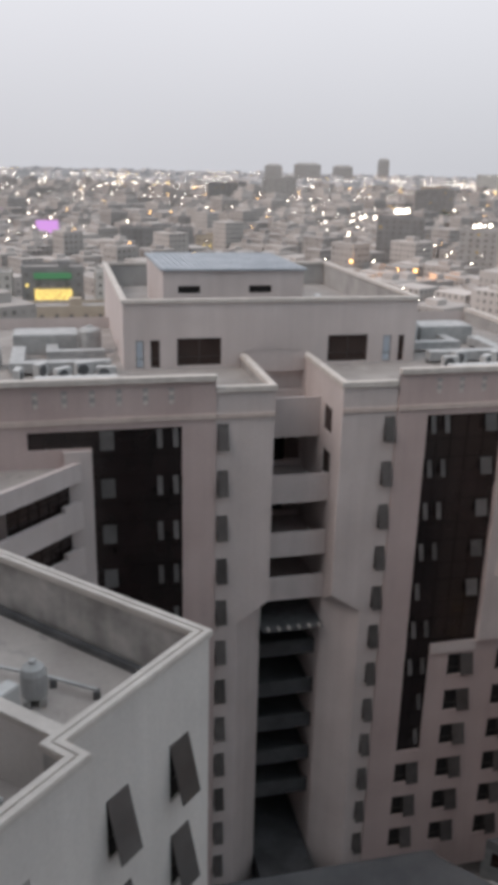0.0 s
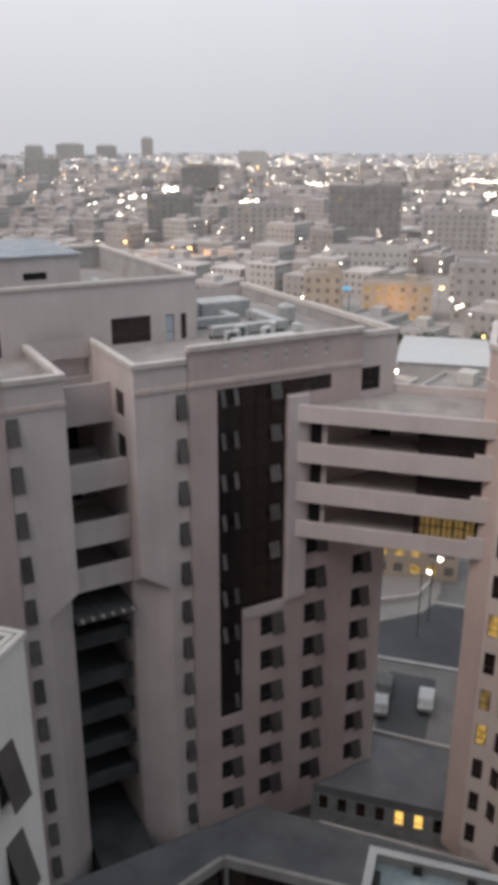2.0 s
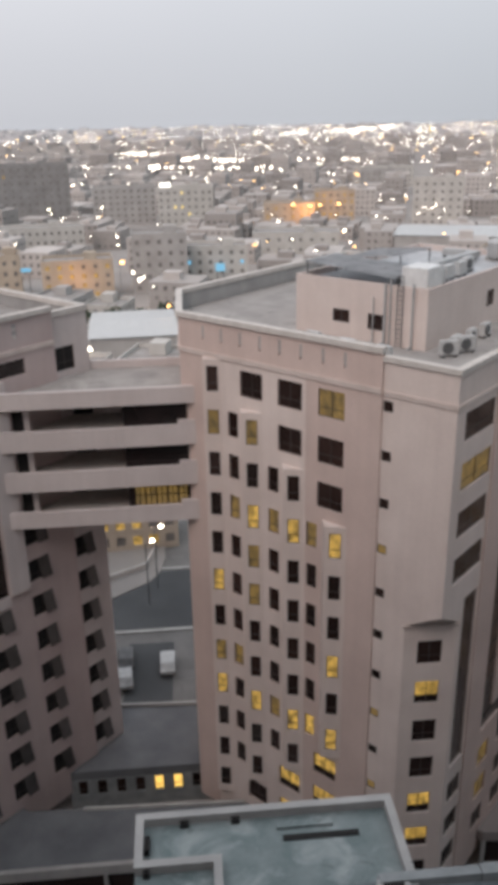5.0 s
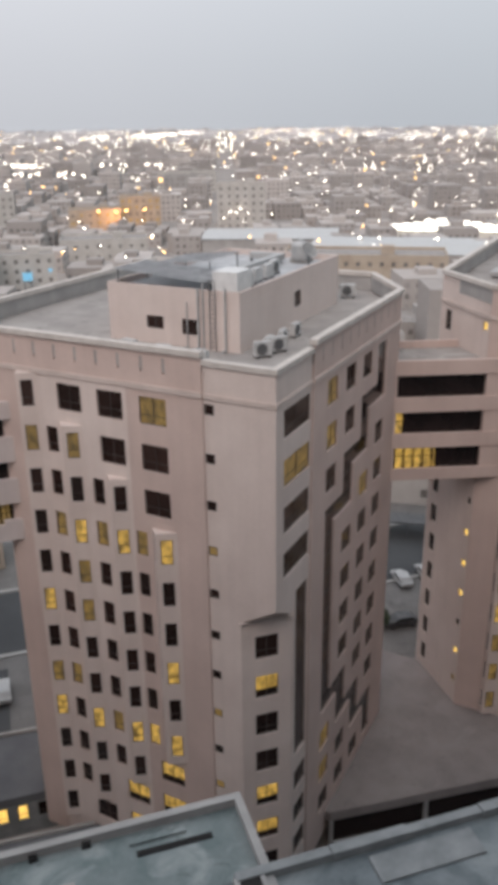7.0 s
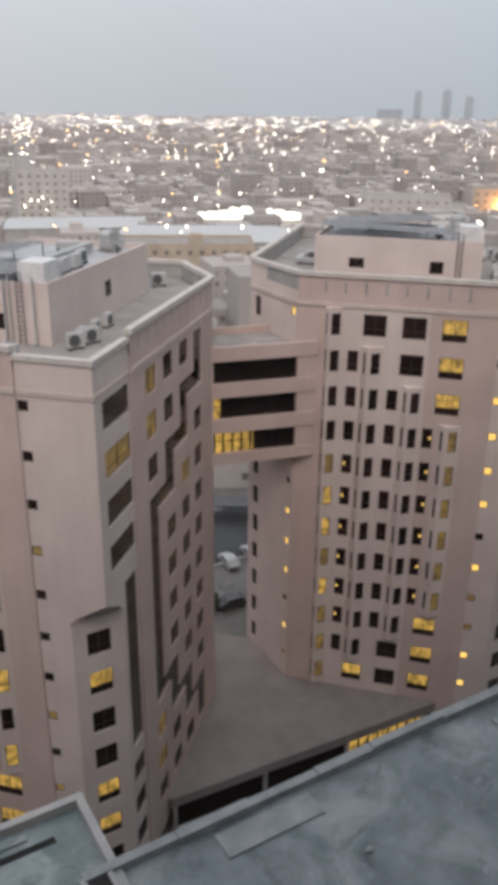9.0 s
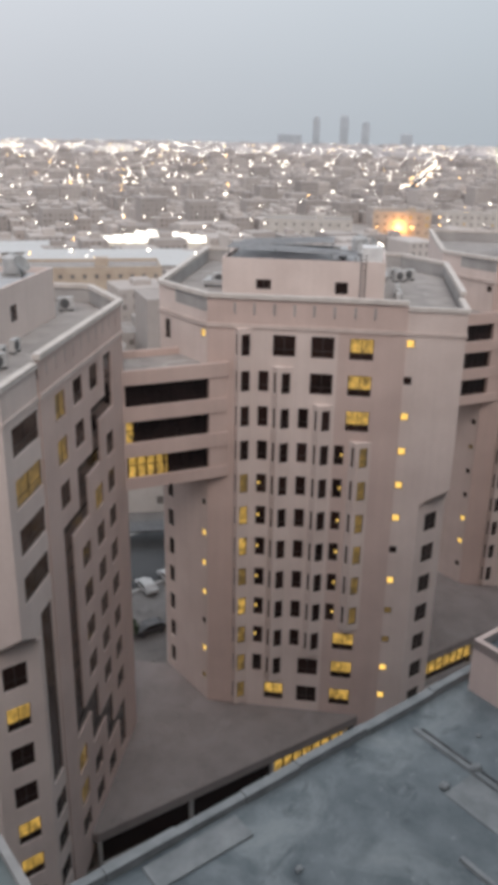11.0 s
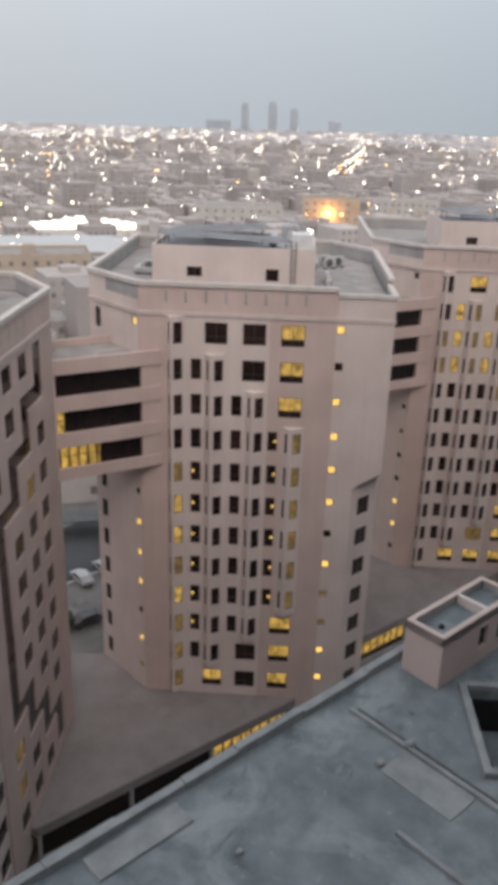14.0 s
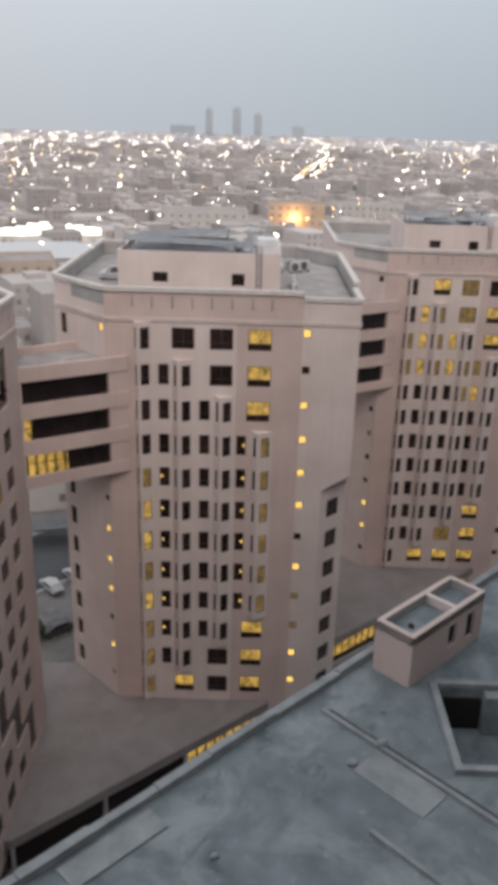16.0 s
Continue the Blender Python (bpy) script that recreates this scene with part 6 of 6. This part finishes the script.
# the far ring takes CITYFAR, whose pale tone holds the haze
for cell, d0, d1, every, lab in ((19.0, 150, 900, 5, "low tan and grey houses of the near city"), (26.0, 900, 2100, 6, "low tan houses of the middle city"), (46.0, 2100, 4700, 7, "far city houses with haze in their pale colour")):
    x, y = city_cells(cell, d0, d1, every)
    n = len(x)
    x, y = x + rs.uniform(-2, 2, n), y + rs.uniform(-2, 2, n)
    hx, hy = cell * rs.uniform(0.33, 0.49, n), cell * rs.uniform(0.33, 0.49, n)
    hgt = np.where(rs.rand(n) < 0.12, rs.uniform(11, 21, n), rs.uniform(5, 10.5, n))
    tu = 0.5 + rs.uniform(-0.04, 0.04, n)
    if d0 < 500:      # the nearest stand as houses of their own
        az = np.degrees(np.arctan2(-x, y))
        order = [i for i in np.argsort(np.hypot(x, y)) if -108 < az[i] < 14 and hgt[i] < 16][:64]
        for i in order:
            tone = (HW, HG, HT, HW)[i % 4]
            house(x[i], y[i], 2 * hx[i], 2 * hy[i], hgt[i], math.degrees(tu[i]), max(2, int(hgt[i] / 3.3)), 3 + i % 2, tone, ("white", "grey", "tan", "white")[i % 4] + " low city house with a flat parapet roof", 0.02, LIT, 100 + int(i))
        rest = np.setdiff1d(np.arange(n), order)
        x, y, hx, hy, hgt, tu, n = x[rest], y[rest], hx[rest], hy[rest], hgt[rest], tu[rest], len(rest)
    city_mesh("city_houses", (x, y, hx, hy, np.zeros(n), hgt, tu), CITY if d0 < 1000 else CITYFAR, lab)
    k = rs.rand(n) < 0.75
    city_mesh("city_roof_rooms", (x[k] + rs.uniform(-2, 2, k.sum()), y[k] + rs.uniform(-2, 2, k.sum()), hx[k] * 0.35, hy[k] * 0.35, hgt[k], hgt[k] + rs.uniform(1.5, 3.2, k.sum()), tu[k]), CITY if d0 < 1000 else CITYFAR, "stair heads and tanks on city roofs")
    if d0 < 2000:
        near = np.hypot(x, y) < (900 if d0 < 500 else 1300)
        W = []
        for i in np.nonzero(near)[0]:
            for side in (0, 1):
                half_w, off = (hx[i], hy[i]) if side == 0 else (hy[i], hx[i])
                for u in np.arange(-half_w + 1.6, half_w - 0.8, 3.1):
                    for z in np.arange(1.2, hgt[i] - 1.6, 3.2):
                        lx, ly = (u, -off - 0.02) if side == 0 else (-off - 0.02, u)
                        W.append((x[i] + lx * math.cos(tu[i]) - ly * math.sin(tu[i]), y[i] + lx * math.sin(tu[i]) + ly * math.cos(tu[i]), *((0.6, 0.08) if side == 0 else (0.08, 0.6)), z, z + 1.4, tu[i]))
        W = np.array(W).T
        city_mesh("city_windows", tuple(W), CITYWIN, "dark windows of the city houses")


def light_points(name, pts, material, label):
    """Many small lamp heads as one mesh of octahedra."""
    pts = np.array(pts)
    o = np.array([(1, 0, 0), (-1, 0, 0), (0, 1, 0), (0, -1, 0), (0, 0, 1), (0, 0, -1)], float)
    v = (pts[:, None, :3] + o[None] * pts[:, None, 3:4]).reshape(-1, 3)
    f = np.array([(0, 2, 4), (2, 1, 4), (1, 3, 4), (3, 0, 4), (2, 0, 5), (1, 2, 5), (3, 1, 5), (0, 3, 5)])
    me = bpy.data.meshes.new(name)
    me.from_pydata(v.tolist(), [], (f[None] + 6 * np.arange(len(pts))[:, None, None]).reshape(-1, 3).tolist())
    me.materials.append(material)
    return tagged(new(name, me), label, "city lights", kind="stuff")


def scatter(n, d0, d1, r, share):
    d = np.sqrt(rs.uniform(d0 ** 2, d1 ** 2, n))
    az = np.radians(rs.uniform(-130, 28, n))
    keep = (rs.rand(n) < share(np.degrees(az)))
    x, y = -np.sin(az) * d, np.cos(az) * d
    keep &= ~((x < 190) & (x > -60) & (y < 125) & (y > -150))
    return np.stack([x, y, rs.uniform(8, 13, n), r * rs.uniform(0.6, 1.35, n)], -1)[keep]


def share(a):
    return 0.55 + 0.45 * np.exp(-((a + 62) / 34) ** 2)


white = np.concatenate([scatter(520, 180, 700, 0.42, share), scatter(1900, 700, 1700, 0.66, share), scatter(3900, 1700, 3000, 1.0, share), scatter(3800, 2800, 4750, 1.4, share)])
amber = np.concatenate([scatter(120, 180, 700, 0.42, share), scatter(280, 700, 1700, 0.8, share), scatter(1500, 1700, 4700, 1.3, share)])
rows, queue = [], []
for (ax, ay), (bx2, by2), m2 in (((745, -30), (968, -47), 16), ((968, -47), (1274, -79), 22), ((1274, -79), (1673, -127), 26), ((1673, -127), (2806, -237), 44), ((793, -60), (820, -117), 8)):
    for i in range(m2):
        f = i / m2
        for o2 in (-8, 8):
            spot = (ax + (bx2 - ax) * f + rs.uniform(-5, 5), ay + (by2 - ay) * f + o2 + rs.uniform(-2, 2), rs.uniform(2, 9), (0.18 + ax / 2600) * rs.uniform(0.5, 1.4))
            (queue if rs.rand() < 0.6 else rows).append(spot)
avenues = []
for line, gap2 in ((((640, 1020), (615, 800), (700, 555)), 8.0), (((930, 1090), (885, 885), (800, 700), (905, 565)), 9.0), (((2100, 1800), (2500, 1650), (3100, 1850)), 16.0)):
    for (ax, ay), (bx2, by2) in zip(line, line[1:]):
        m2 = int(math.hypot(bx2 - ax, by2 - ay) / gap2)
        for i in range(m2):
            f = i / m2
            avenues += [(ax + (bx2 - ax) * f + rs.uniform(-3, 3) + o2, ay + (by2 - ay) * f + rs.uniform(-3, 3), 10 + rs.uniform(-1, 1), (0.55 + math.hypot(ax, ay) / 2600) * rs.uniform(0.7, 1.3)) for o2 in (-9, 9)]
floods = [(fx2 + k * 4.0, fy2 - k * 2.0, 11 + k % 2, 1.5) for fx2, fy2 in ((391, 943), (296, 801), (377, 908), (631, 671), (363, 693), (697, 1219), (416, 645), (766, 754), (771, 603)) for k in range(4)]
white = np.concatenate([white, np.array(floods), np.array(avenues), np.array(queue)])
light_points("street_lights", white, LAMPW, "white street lights scattered over the city")
light_points("street_lights", np.concatenate([amber, np.array(rows)]), LAMPO, "amber street lights along the avenues")
for fx, fy, fh in ((393, 286, 12), (385, 292, 13), (400, 284, 12), (410, 278, 12), (516, -12, 10), (510, -28, 9), (512, -34, 9), (62.0 * 3.4, 62 * 3.9, 9), (172, 387, 11), (150, 420, 12)):
    street_lamp(fx, fy, fh, LAMPO, 1.0)


# ---- trees ----
def tree(x, y, h, seed):
    rng = random.Random(seed)
    t = thing("tree", "dark dusty street tree with an uneven crown", "tree", pose(x, y, 0), group="street trees")
    bm = bmesh.new()
    tube(bm, (0, 0, 0), (0.1, 0, h * 0.45), 0.18, 7)
    for k in range(4):
        a = k * 1.6 + rng.random()
        tube(bm, (0.1, 0, h * 0.4), (math.cos(a) * h * 0.22, math.sin(a) * h * 0.22, h * 0.7), 0.08, 5)
    part("trunk", bm, BARK, t)
    bm = bmesh.new()
    for k in range(260):
        a, b2, c2 = rng.random() * 6.28, rng.uniform(-1, 1), rng.random() ** 0.4
        r = h * 0.36 * c2 * (1 + 0.35 * math.sin(3 * a + seed))
        s2 = math.sqrt(1 - b2 * b2)
        c = Vector((r * s2 * math.cos(a), r * s2 * math.sin(a), h * 0.68 + r * b2 * 0.8))
        u = Vector((rng.uniform(-1, 1), rng.uniform(-1, 1), rng.uniform(-1, 1))).normalized()
        w = u.orthogonal().normalized() * 0.3
        u = u * 0.42
        bm.faces.new([bm.verts.new(c + e) for e in (-u, w, u, -w)])
    part("crown", bm, LEAF, t)


rt = random.Random(9)
for k in range(9):
    tree(150 + 6.5 * k + rt.uniform(-2, 2), 208 - 6.0 * k + rt.uniform(-3, 3), rt.uniform(5, 8), k)
for k in range(6):
    tree(420 + rt.uniform(-12, 12), 900 + rt.uniform(-12, 12), rt.uniform(10, 16), 20 + k)
for k in range(8):
    tree(90 + rt.uniform(-14, 14), 60 + rt.uniform(-5, 25), rt.uniform(3, 5), 40 + k)
# the dusty lots seen between the towers
for tx, ty, th in ((78.5, 21.5, 2.0), (75.0, 19.3, 1.7), (86.5, 26.0, 2.2)):
    tree(tx, ty, th, int(tx * 7))
